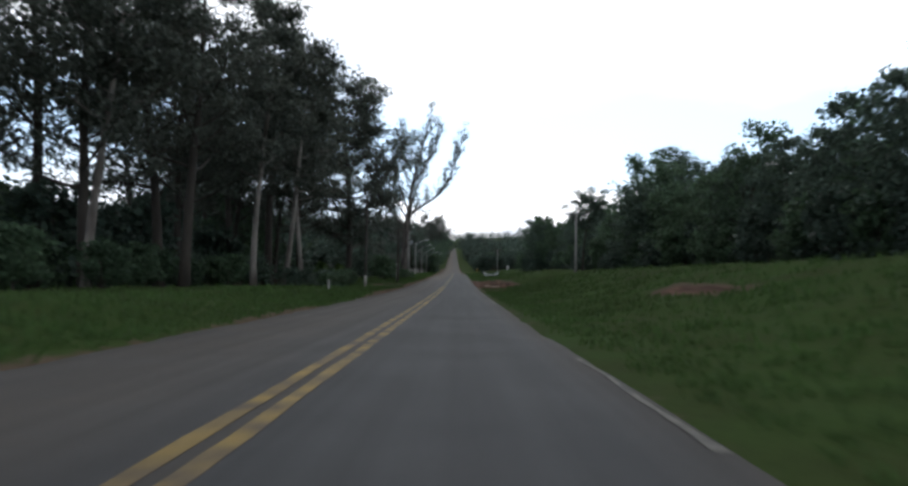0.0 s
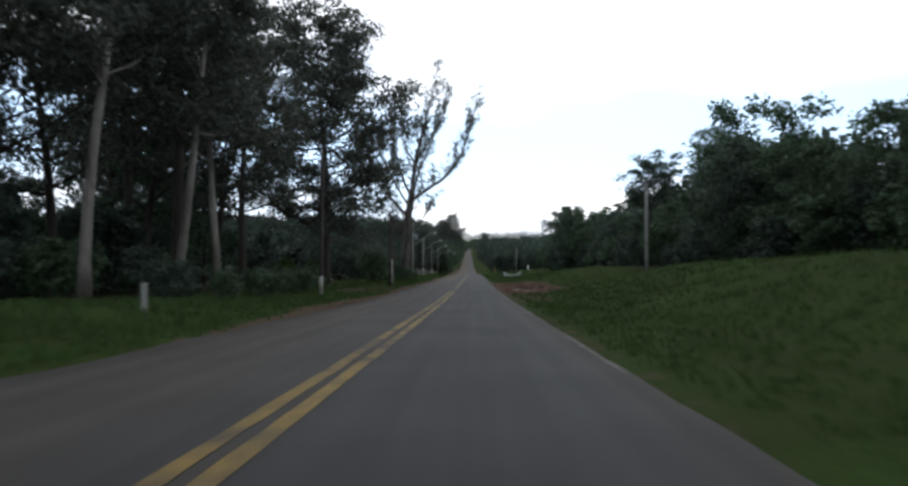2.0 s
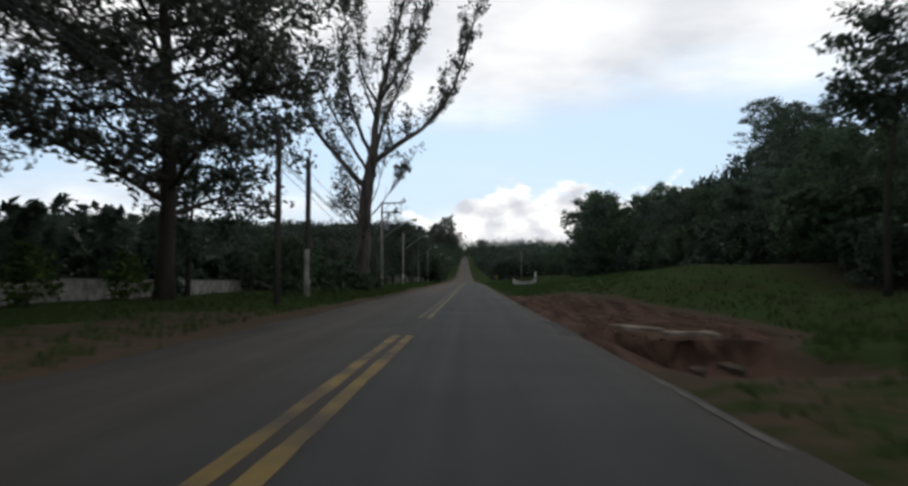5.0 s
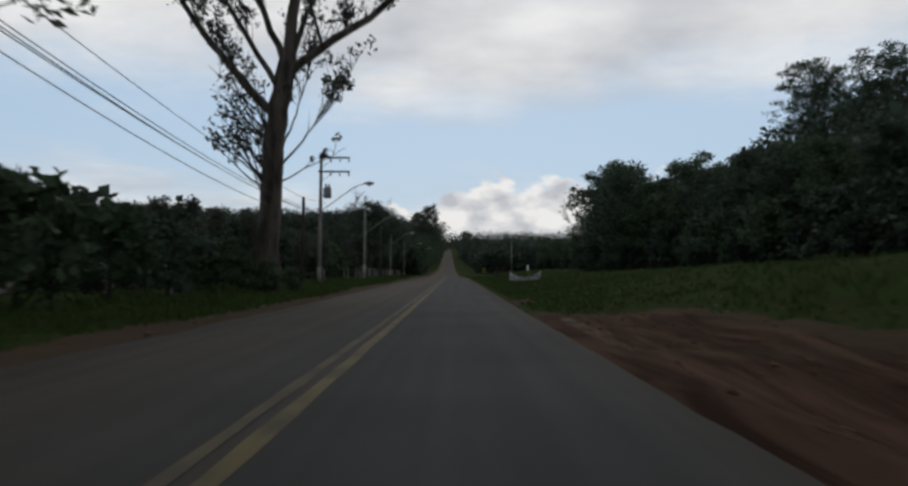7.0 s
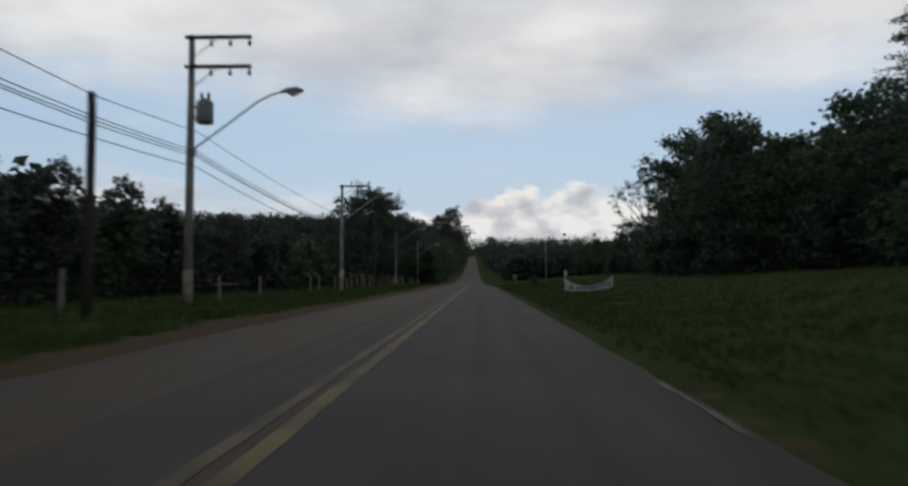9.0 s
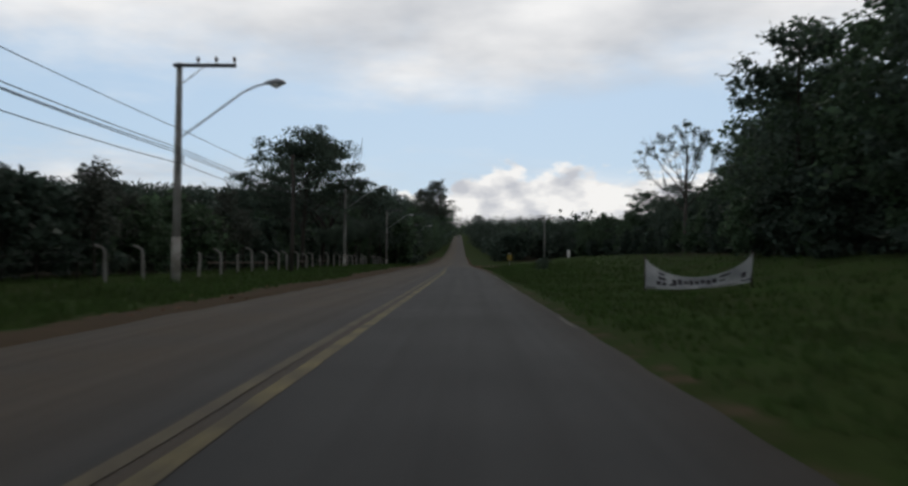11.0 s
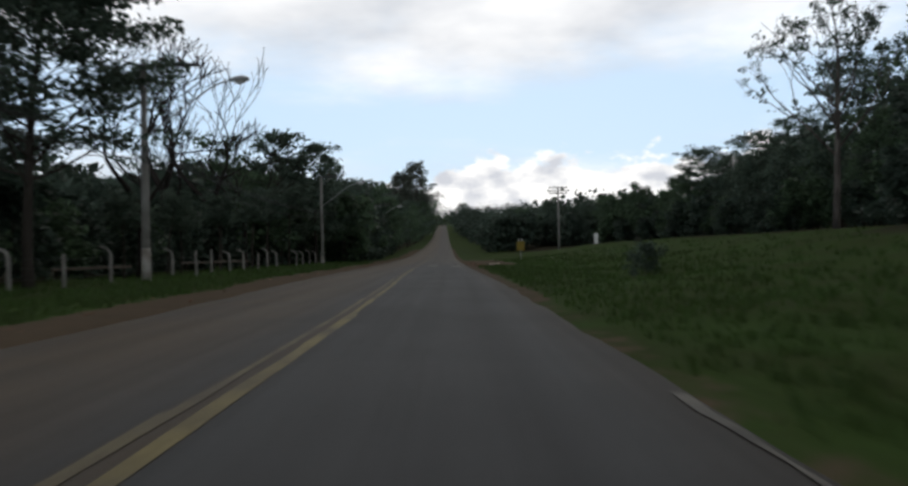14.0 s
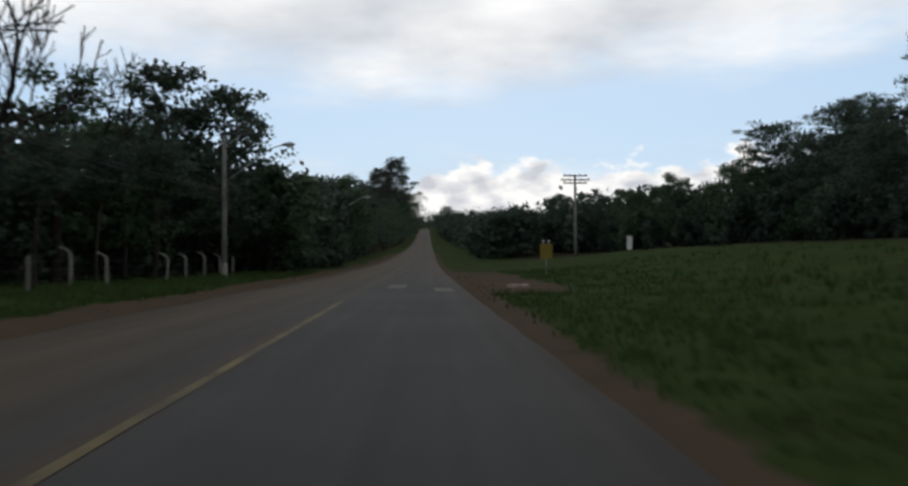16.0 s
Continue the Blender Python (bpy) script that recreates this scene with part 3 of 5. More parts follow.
for a, b in ((5.5, 12), (39, 45.5), (55.3, 59.9), (71.2, 75.6), (78, 82), (139.5, 142.5), (177.8, 180), (193, 199), (209, 214.5)):
    strip("edge_line", 1.815, 1.89, a, b, 0.008, M["white_line"], "broken worn white line along the road edge", "road marking", 0.3, 0.05, seed=5)

for a, b, c, d in ((-0.85, -0.2, 264.5, 268), (0.85, 1.5, 262, 264.8)):
    strip("hump_mark", a, b, c, d, 0.008, M["white_line"], "faded white mark painted on the asphalt", "road marking", 0.6, 0.04, seed=7)


# ---------------------------------------------------------------- trees
def wander(rng, start, direction, length, n, bend, lift):
    """Points of a branch that wanders from start."""
    p, d, out = Vector(start), Vector(direction).normalized(), [Vector(start)]
    for _ in range(n):
        d = (d + Vector((rng.uniform(-bend, bend), rng.uniform(-bend, bend), rng.uniform(-bend, bend) + lift))).normalized()
        p = p + d * (length / n)
        out.append(p.copy())
    return out


def leaves_mesh(name, rng, clumps, per, size, spread, flat, mat, droop=0.0, slim=1.0):
    """Many folded leaf sprays gathered round the clump centres."""
    c = np.array(clumps, dtype=float)
    k = len(c) * per
    npr = np.random.RandomState(rng.randint(0, 10**6))
    centre = np.repeat(c[:, :3], per, axis=0)
    rad = np.repeat(c[:, 3], per)
    off = npr.normal(0, 1, (k, 3))
    off /= np.linalg.norm(off, axis=1)[:, None] + 1e-6
    off *= (npr.uniform(0, 1, (k, 1)) ** 0.45) * rad[:, None] * spread
    off[:, 2] *= flat
    p = centre + off
    d = npr.normal(0, 1, (k, 3))
    d[:, 2] = d[:, 2] * 0.6 - droop
    d /= np.linalg.norm(d, axis=1)[:, None]
    s = np.cross(d, npr.normal(0, 1, (k, 3)))
    s /= np.linalg.norm(s, axis=1)[:, None] + 1e-6
    ln = size * npr.uniform(0.6, 1.35, (k, 1))
    wd = ln * npr.uniform(0.22, 0.40, (k, 1)) * slim
    up = np.cross(d, s) * ln * 0.12
    quad = np.stack([p - d * ln * 0.5, p + s * wd + up, p + d * ln * 0.5, p - s * wd + up], axis=1).reshape(-1, 3)
    me = bpy.data.meshes.new(name)
    me.vertices.add(k * 4)
    me.vertices.foreach_set("co", quad.ravel())
    me.loops.add(k * 4)
    me.loops.foreach_set("vertex_index", np.arange(k * 4))
    me.polygons.add(k)
    me.polygons.foreach_set("loop_start", np.arange(0, k * 4, 4))
    me.materials.append(mat)
    me.update(calc_edges=True)
    me.validate()
    return me


def grow_tree(seed, height, girth, crown_from, crown_r, limbs, rise, per, leaf, bark, foliage, lean=0.0, clump=1.1, sub=4, flat=0.75, droop=0.15, top_taper=0.75, sparse=1.0, twigs=0, fine_wood=True, slim=1.0):
    """Meshes of a trunk with limbs and of a crown."""
    rng = random.Random(seed)
    verts, faces, clumps = [], [], []
    a = rng.uniform(0, 6.28)
    stems = []
    pts = wander(rng, (0, 0, -0.4), (lean * math.cos(a), lean * math.sin(a), 1), height + 0.4, 10, 0.05, 0.03)
    tube(verts, faces, pts, [girth * (1.3 if q == 0 else 1.0) * max(1 - 0.9 * (q / 10) ** 1.2, 0.05) for q in range(11)], 9)
    stems.append((pts, girth))
    for pts, r0 in stems:
        segs = len(pts) - 1
        total = limbs
        for k in range(total):
            u = crown_from + (1.0 - crown_from) * ((k + rng.random()) / total)
            i = min(int(u * segs), segs - 1)
            base = pts[i].lerp(pts[i + 1], u * segs - i)
            w = a + k * 2.4 + rng.uniform(-0.5, 0.5)
            shape = (1 - top_taper * max(0.0, (u - 0.45) / 0.55) ** 1.4) * rng.uniform(0.65, 1.15)
            length = crown_r * shape
            el = rise + rng.uniform(-0.25, 0.3)
            limb = wander(rng, base, (math.cos(w), math.sin(w), el), length, 5, 0.16, 0.05)
            rl = max(r0 * (1 - 0.8 * u) * 0.42, 0.035)
            if fine_wood:
                tube(verts, faces, limb, [max(rl * (1 - 0.85 * q / 5), 0.012) for q in range(6)], 5, False)
            elif k % 2 == 0:
                tube(verts, faces, limb[::2], [rl, rl * 0.6, rl * 0.25], 3, False)
            ends = [(limb[-1], 1.0), (limb[3], 0.9)]
            for s in range(sub):
                j = rng.randint(1, 4)
                w2 = w + rng.choice((-1, 1)) * rng.uniform(0.5, 1.3)
                twig = wander(rng, limb[j], (math.cos(w2), math.sin(w2), rng.uniform(-0.1, 0.8)), length * rng.uniform(0.25, 0.55), 3, 0.2, 0.06)
                if fine_wood:
                    tube(verts, faces, twig, [max(rl * 0.4 * (1 - 0.7 * q / 3), 0.009) for q in range(4)], 3, False)
                ends.append((twig[-1], 0.9))
                for _ in range(twigs):
                    w3 = w2 + rng.uniform(-1.2, 1.2)
                    t2 = wander(rng, twig[rng.randint(1, 3)], (math.cos(w3), math.sin(w3), rng.uniform(0.1, 1.1)), length * rng.uniform(0.15, 0.4), 3, 0.25, 0.08)
                    tube(verts, faces, t2, [max(rl * 0.22 * (1 - 0.6 * q / 3), 0.007) for q in range(4)], 3, False)
                    ends.append((t2[-1], 0.6))
            for e, g in ends:
                if rng.random() < sparse:
                    clumps.append((e.x, e.y, e.z, clump * g * rng.uniform(0.7, 1.3)))
    wood = mesh_of("trunk", verts, faces, bark, True)
    crown = leaves_mesh("crown", rng, clumps, per, leaf, 1.0, flat, foliage, droop, slim) if per and clumps else None
    return wood, crown


def grow_forked(seed, trunk, girth, length, depth, spread, bark, foliage=None, per=0, leaf=0.3, clump=0.7, curl=0.16, lift=0.05, first=3, leafy_from=2, sparse=0.7, side=0.0, limbs=(), thin=0.008):
    """A tree whose stem forks again and again. limbs: height, way across, length and girth of those that leave a tall stem."""
    rng = random.Random(seed)
    verts, faces, clumps = [], [], []

    def grow(start, d, ln, r, level):
        n = 4 if level < depth - 1 else 3
        pts = wander(rng, start, d, ln, n, curl, lift)
        end = max(r * 0.62, thin)
        tube(verts, faces, pts, [r + (end - r) * q / n for q in range(n + 1)], 8 if r > 0.15 else 5 if r > 0.04 else 3, False)
        if per and level >= leafy_from:
            for p in pts[1:]:
                if rng.random() < sparse:
                    clumps.append((p.x, p.y, p.z, clump * rng.uniform(0.6, 1.3)))
        if level >= depth:
            return
        way = (pts[-1] - pts[-2]).normalized()
        for k in range(2 if rng.random() < 0.6 else 3):
            off = Vector((rng.uniform(-1, 1), rng.uniform(-1, 1), rng.uniform(-0.6, 0.6))).normalized()
            grow(pts[-1], (way + off * spread * rng.uniform(0.6, 1.3)).normalized(), ln * rng.uniform(0.62, 0.86), end * (0.95 if k == 0 else 0.75), level + 1)
        if side and rng.random() < side:
            off = Vector((rng.uniform(-1, 1), rng.uniform(-1, 1), rng.uniform(-0.2, 0.7))).normalized()
            grow(pts[n // 2], (way * 0.6 + off).normalized(), ln * 0.6, end * 0.5, level + 2)

    if limbs:
        n = 12
        stem = wander(rng, (0, 0, -0.4), (0, 0, 1), trunk + 0.4, n, 0.035, 0.02)
        tube(verts, faces, stem, [girth * (1.3 if q == 0 else 1.0 - 0.78 * max(q / n - 0.15, 0)) for q in range(n + 1)], 12)

        def on_stem(h):
            u = min(h / trunk, 0.999) * n
            return stem[int(u)].lerp(stem[int(u) + 1], u - int(u))

        for h, dx, dy, ln, r in limbs:
            grow(on_stem(h), (dx, dy, 1), ln, r, 1)
        for k in range(2):
            w = rng.uniform(0, 6.28)
            grow(stem[-1], (0.5 * math.cos(w), 0.5 * math.sin(w), 1), length * 0.7, girth * 0.26, 2)
    else:
        stem = wander(rng, (0, 0, -0.4), (0, 0, 1), trunk + 0.4, 6, 0.03, 0.02)
        tube(verts, faces, stem, [girth * (1.25 if q == 0 else 1.0 - 0.045 * q) for q in range(7)], 12)
        nv, nf = len(verts), len(faces)
        turn = rng.uniform(0, 6.28)
        for k in range(first):
            w = turn + k * 6.283 / first + rng.uniform(-0.3, 0.3)
            tilt = spread * (0.35 if k == 0 and first > 3 else 1.25)
            grow(stem[-1], (math.cos(w) * tilt, math.sin(w) * tilt, 1), length * rng.uniform(0.85, 1.1), girth * (0.62 if k == 0 else 0.45), 1)
    if not per:
        bare = mesh_of("crown", verts[nv:], [tuple(i - nv for i in fc) for fc in faces[nf:]], bark, True)
        return mesh_of("trunk", verts[:nv], faces[:nf], bark, True), bare
    wood = mesh_of("trunk", verts, faces, bark, True)
    return wood, leaves_mesh("crown", rng, clumps, per, leaf, 1.0, 0.8, foliage, 0.2)


def grow_giant(seed):
    """The giant at the roadside: a thick bole that opens like a vase into long limbs set with leafy shoots."""
    rng = random.Random(seed)
    verts, faces, clumps = [], [], []

    def smooth(pts, n):
        """Points on a smooth line through pts, a little crooked."""
        p = [Vector(v) for v in pts]
        out = []
        for i in range(len(p) - 1):
            a, b, c, d = p[max(i - 1, 0)], p[i], p[i + 1], p[min(i + 2, len(p) - 1)]
            for k in range(n):
                t = k / n
                v = 0.5 * (2 * b + (c - a) * t + (2 * a - 5 * b + 4 * c - d) * t * t + (3 * b - a - 3 * c + d) * t**3)
                out.append(v + Vector((rng.uniform(-0.07, 0.07), rng.uniform(-0.07, 0.07), 0)))
        return out + [p[-1]]

    def shoot(base, way, length, leafy):
        pts = wander(rng, base, way, length, 4, 0.16, 0.14)
        tube(verts, faces, pts, [0.028, 0.022, 0.017, 0.012, 0.007], 3, False)
        for p in pts[3:]:
            if rng.random() < leafy:
                clumps.append((p.x, p.y, p.z, rng.uniform(0.25, 0.6)))

    def clothe(pts, r0, every, leafy, start):
        """Branches and shoots along a limb."""
        for i in range(start, len(pts) - 1):
            u = i / (len(pts) - 1)
            d = (pts[i + 1] - pts[i]).normalized()
            for _ in range(every):
                side = Vector((rng.uniform(-1, 1), rng.uniform(-1, 1), 0.3))
                shoot(pts[i].lerp(pts[i + 1], rng.random()), d * 0.8 + side * 0.7, rng.uniform(1.1, 3.3) * (1.15 - 0.5 * u), leafy)
            if i % 2 == 0 and u < 0.9:
                side = Vector((rng.uniform(-1, 1), rng.uniform(-1, 1), 0.4))
                b = wander(rng, pts[i], d * 0.7 + side * 0.8, rng.uniform(2.8, 5.4) * (1.1 - 0.55 * u), 6, 0.12, 0.08)
                r = max(r0 * (1 - u) * 0.4, 0.035)
                tube(verts, faces, b, [max(r * (1 - 0.8 * q / 6), 0.012) for q in range(7)], 4, False)
                for q in range(1, 6):
                    for _ in range(2):
                        s = Vector((rng.uniform(-1, 1), rng.uniform(-1, 1), 0.5))
                        shoot(b[q], (b[q + 1] - b[q]).normalized() * 0.7 + s * 0.7, rng.uniform(0.5, 1.3), leafy)

    bole = smooth([(0, 0, -0.4), (0.05, 0, 4), (0.25, 0, 8), (0.6, 0, 10.5), (1.0, 0, 12.6)], 3)
    tube(verts, faces, bole, [0.80, 0.66, 0.61, 0.59, 0.58, 0.57, 0.56, 0.56, 0.55, 0.54, 0.52, 0.48, 0.40], 14)
    limbs = (
        ((0.3, 0, 9.2), (-2.2, 0.2, 12.0), (-4.8, 0.5, 15.3), (-6.6, 0.3, 19.2), (-7.3, 0.2, 22.0), 0.27),
        ((0.9, 0, 11.6), (3.4, -0.3, 13.3), (6.4, 0.0, 15.6), (8.4, 0.4, 19.0), (9.6, 0.2, 22.6), (10.6, 0.3, 26.6), 0.29),
        ((1.0, 0, 12.3), (1.3, 0.1, 16.5), (2.3, 0.1, 21.0), (3.6, 0.0, 26.0), (4.8, 0.0, 31.4), 0.37),
        ((0.9, 0, 12.0), (-0.5, -0.6, 15.2), (-1.6, -1.0, 19.5), (-2.4, -1.2, 24.0), 0.22),
        ((1.0, 0, 12.4), (1.8, 1.8, 16.0), (3.4, 3.0, 20.0), (4.6, 3.6, 24.5), 0.20),
        ((0.6, 0, 10.6), (-1.2, -1.8, 13.6), (-3.0, -2.8, 17.0), (-4.0, -3.2, 20.5), 0.18),
        ((1.5, 0.1, 17.2), (3.6, -0.6, 20.4), (5.6, -0.6, 24.0), (6.4, -0.3, 27.6), 0.16),
        ((1.4, 0.1, 16.8), (-0.2, 0.9, 20.0), (-0.8, 1.3, 24.5), (-0.6, 1.4, 27.6), 0.14),
        ((0.3, 0, 6.4), (1.6, -0.2, 7.6), (2.8, -0.3, 9.4), (3.6, -0.4, 10.9), 0.085),
        ((0.3, 0, 6.9), (1.2, 0.2, 9.0), (1.9, 0.3, 11.4), (2.2, 0.4, 13.0), 0.075),
    )
    for *pts, r in limbs:
        line = smooth(pts, 5)
        n = len(line) - 1
        tube(verts, faces, line, [max(r * (1 - 0.9 * (q / n) ** 0.9), 0.022) for q in range(n + 1)], 8, False)
        clothe(line, r, 3 if r > 0.1 else 2, 0.75 if r > 0.1 else 0.3, 3 if r > 0.1 else 7)
    for _ in range(30):
        z = rng.uniform(5.0, 9.4)
        w = rng.uniform(1.9, 4.4) if rng.random() < 0.8 else rng.uniform(0, 6.28)
        out = Vector((math.cos(w), math.sin(w) * 0.7, rng.uniform(0.5, 1.5)))
        b = wander(rng, (0.1 + 0.45 * math.cos(w), 0.4 * math.sin(w), z), out, rng.uniform(1.8, 4.4), 5, 0.16, 0.05)
        tube(verts, faces, b, [0.05, 0.042, 0.034, 0.026, 0.018, 0.01], 4, False)
        for q in range(2, 5):
            shoot(b[q], out + Vector((rng.uniform(-1, 1), rng.uniform(-1, 1), 0.4)), rng.uniform(0.6, 1.3), 0.55)
    wood = mesh_of("trunk", verts, faces, M["grey_bark"], True)
    return wood, leaves_mesh("crown", rng, clumps, 10, 0.30, 1.0, 0.9, M["leaf_euc"], 0.3, 0.8)


def plant(name, meshes, x, y, turn, size, label, category="tree", group="", sink=0.0, lean=0.0):
    z = land(x, y) - sink
    m = Matrix.Translation((x, y, z)) @ Euler((0, lean, turn)).to_matrix().to_4x4() @ Matrix.Diagonal((size, size, size, 1))
    ob = new(name)
    ob.empty_display_size = 0.5
    tagged(ob, label, category, group)
    ob.matrix_world = m
    part("trunk", meshes[0], None, ob)
    if meshes[1]:
        part(meshes[1].name.split(".")[0], meshes[1], None, ob)
    return ob


# tall roadside eucalyptus
EUC = [grow_tree(100 + i, 22.5 + 1.2 * i, 0.34 + 0.03 * i, 0.25 + 0.04 * i, 6.6, 26, 0.42, 62, 0.42, M["bark"], M["leaf_euc"], lean=0.03, clump=1.25, sub=4, flat=0.62, droop=0.4, top_taper=0.55, slim=0.62) for i in range(4)]
PALE = [grow_tree(140 + i, 22, 0.26, 0.38, 5.2, 22, 0.5, 78, 0.42, M["pale_bark"], M["leaf_euc"], lean=0.03, clump=1.25, sub=4, flat=0.6, droop=0.4, top_taper=0.6, slim=0.62) for i in range(1)]
SPREAD = [grow_tree(180, 23.5, 0.42, 0.17, 9.0, 42, 0.30, 90, 0.42, M["bark"], M["leaf_euc"], lean=0.02, clump=1.5, sub=8, flat=0.62, droop=0.35, top_taper=0.45, slim=0.62)]
BROAD = [grow_tree(200 + i, 11.0 + i * 0.6, 0.2, 0.10, 4.7, 21, 0.45, 40, 0.43, M["bark"], M["leaf_dark"] if i % 2 else M["leaf_mid"], clump=1.25, sub=3, flat=0.62, droop=0.05, top_taper=0.6, fine_wood=False, slim=0.85) for i in range(5)]
THICK = [grow_tree(260 + i, 5.2 + 0.4 * i, 0.1, 0.02, 3.0, 16, 0.5, 18, 0.65, M["bark"], M["leaf_shade"] if i != 1 else M["leaf_mid"], clump=1.05, sub=2, flat=0.8, droop=0.0, top_taper=0.55, fine_wood=False) for i in range(3)]
FEATHER = grow_tree(290, 12.8, 0.22, 0.34, 6.0, 30, 0.42, 50, 0.30, M["bark"], M["leaf_dark"], clump=1.2, sub=5, flat=0.36, droop=0.05, top_taper=0.5, slim=0.8)
PLUME = grow_tree(292, 12.2, 0.22, 0.30, 6.2, 38, 0.42, 62, 0.30, M["bark"], M["leaf_dark"], clump=1.3, sub=5, flat=0.36, droop=0.05, top_taper=0.72, slim=0.8)
SLIM = grow_tree(296, 10.2, 0.15, 0.58, 3.0, 18, 0.45, 46, 0.30, M["bark"], M["leaf_dark"], clump=0.85, sub=4, flat=0.45, top_taper=0.35, slim=0.7)
RAGGED = [grow_tree(310 + i, 6.4, 0.09, 0.25, 2.0, 18, 1.0, 18, 0.28, M["bark"], M["leaf_euc"], clump=0.55, sub=3, flat=0.9, top_taper=0.7, sparse=0.8) for i in range(2)]
FRESH = grow_tree(295, 2.6, 0.06, 0.03, 1.6, 12, 0.7, 24, 0.30, M["bark"], M["leaf_bright"], clump=0.6, sub=2, flat=0.8, droop=0.0, fine_wood=False)
SHRUB = [grow_tree(300 + i, 2.6, 0.06, 0.03, 1.7, 10, 0.7, 22, 0.34, M["bark"], M["leaf_mid"] if i != 1 else M["leaf_dark"], clump=0.65, sub=2, flat=0.8, droop=0.0, fine_wood=False) for i in range(3)]
BARE = [grow_forked(400 + i, 4.2, 0.30, 3.3, 5, 0.60, M["dead_bark"], curl=0.17, lift=0.06, side=0.35, thin=0.026) for i in range(3)]
GIANT = grow_giant(507)
AIRY_LIMBS = (
    (5.4, -1.05, 0.1, 3.6, 0.10), (5.9, 0.95, 0.2, 3.4, 0.10), (6.4, -0.2, -1.0, 3.2, 0.09), (7.0, 0.3, 1.0, 3.2, 0.09), (7.4, -0.95, -0.3, 3.4, 0.09), (8.0, 0.9, -0.2, 3.0, 0.08),
    (8.6, -0.8, 0.3, 2.8, 0.08), (9.2, 0.7, -0.3, 2.6, 0.08), (10.2, -0.5, 0.5, 2.2, 0.06), (11.4, 0.5, 0.3, 1.8, 0.05),
)
AIRY = grow_forked(523, 13.2, 0.25, 2.2, 4, 0.42, M["grey_bark"], M["leaf_dark"], 20, 0.24, 0.5, curl=0.14, lift=0.07, leafy_from=2, sparse=0.24, limbs=AIRY_LIMBS, thin=0.016)

rng = random.Random(7)
EUC_LABEL = "tall eucalyptus with dark bark and a ragged grey-green crown"
PALE_LABEL = "slender eucalyptus with a smooth pale trunk"
for x, y, k, s in (
    (-20.5, 43, 0, 1.0), (-24, 34, 1, 1.0), (-18.5, 25, 2, 0.95), (-27, 50, 3, 0.95), (-21, 55, 1, 1.0), (-17.5, 50, 2, 0.9),
    (-23.5, 66, 0, 1.0), (-19.5, 80, 3, 1.0), (-25, 86, 2, 0.95), (-19, 93, 0, 0.95),
    (-30, 72, 1, 0.9), (-32, 40, 2, 1.0), (-31, 95, 3, 0.9), (-30, 110, 0, 0.8), (-36, 58, 0, 1.0), (-28, 18, 0, 1.0), (-23.5, 99.6, 1, 0.95), (-27, 79, 1, 0.95), (-26.5, 91, 1, 0.9), (-36, 100, 2, 0.85),
):
    plant("eucalyptus", EUC[k], x, y, rng.uniform(0, 6.28), s * rng.uniform(0.97, 1.04), EUC_LABEL, group="roadside eucalyptus")
for x, y, k, s in ((-33, 113, 1, 0.92), (-40, 124, 0, 0.95)):
    plant("eucalyptus", EUC[k], x, y, 0.7 * y, s, EUC_LABEL, group="roadside eucalyptus")
for x, y, k, s in ((-27, 94, 2, 0.95), (-32, 98, 3, 1.1), (-25, 101, 4, 0.8), (-29.5, 107, 1, 0.9), (-36, 106, 4, 1.0), (-34, 87, 0, 0.75), (-30, 77, 3, 0.6)):
    plant("tree", BROAD[k], x, y, rng.uniform(0, 6.28), s, "dense dark broadleaf tree among the eucalyptus", group="trees under the eucalyptus")
for x, y, k, s in ((-15.8, 112, 0, 1.12),):
    plant("eucalyptus", SPREAD[k], x, y, 0.3 + k, s, "broad old eucalyptus with low spreading limbs", group="roadside eucalyptus")
for x, y, k, s, tip in ((-15.8, 60.5, 0, 1.0, 0.0), (-15.4, 69, 0, 0.95, 0.2), (-14.9, 74.6, 0, 0.92, 0.0), (-19.5, 41, 0, 1.0, 0.0)):
    plant("eucalyptus", PALE[k], x, y, 0.4 + y, s, PALE_LABEL, group="roadside eucalyptus", lean=tip)
plant("eucalyptus", GIANT, -10.1, 143.5, 0.0, 1.0, "giant forked eucalyptus with a thick trunk and sparse leaves")

BROAD_LABEL = "dense dark green broadleaf tree at the wood's edge"
DEEP = []  # trees behind the first row: place and height
THICK_LABEL = "dense bushy tree with leaves down to the ground"


def wood_front(y):
    """Distance of the right-hand wood's edge from the road."""
    return float(np.interp(y, (0, 84, 94, 106, 114, 185, 192, 212, 222, 245, 262, 320, 370, 400), (25, 24, 21.5, 22.5, 25, 25, 20, 20, 24, 27, 34, 33, 20, 18)))


def wood_height(y):
    return float(np.interp(y, (0, 40, 62, 84, 92, 103, 110, 118, 150, 172, 185, 215, 250, 262, 330, 400), (0.86, 0.84, 0.78, 0.82, 1.0, 1.04, 0.64, 0.60, 0.70, 0.76, 0.92, 1.04, 0.68, 0.64, 0.70, 0.76)))


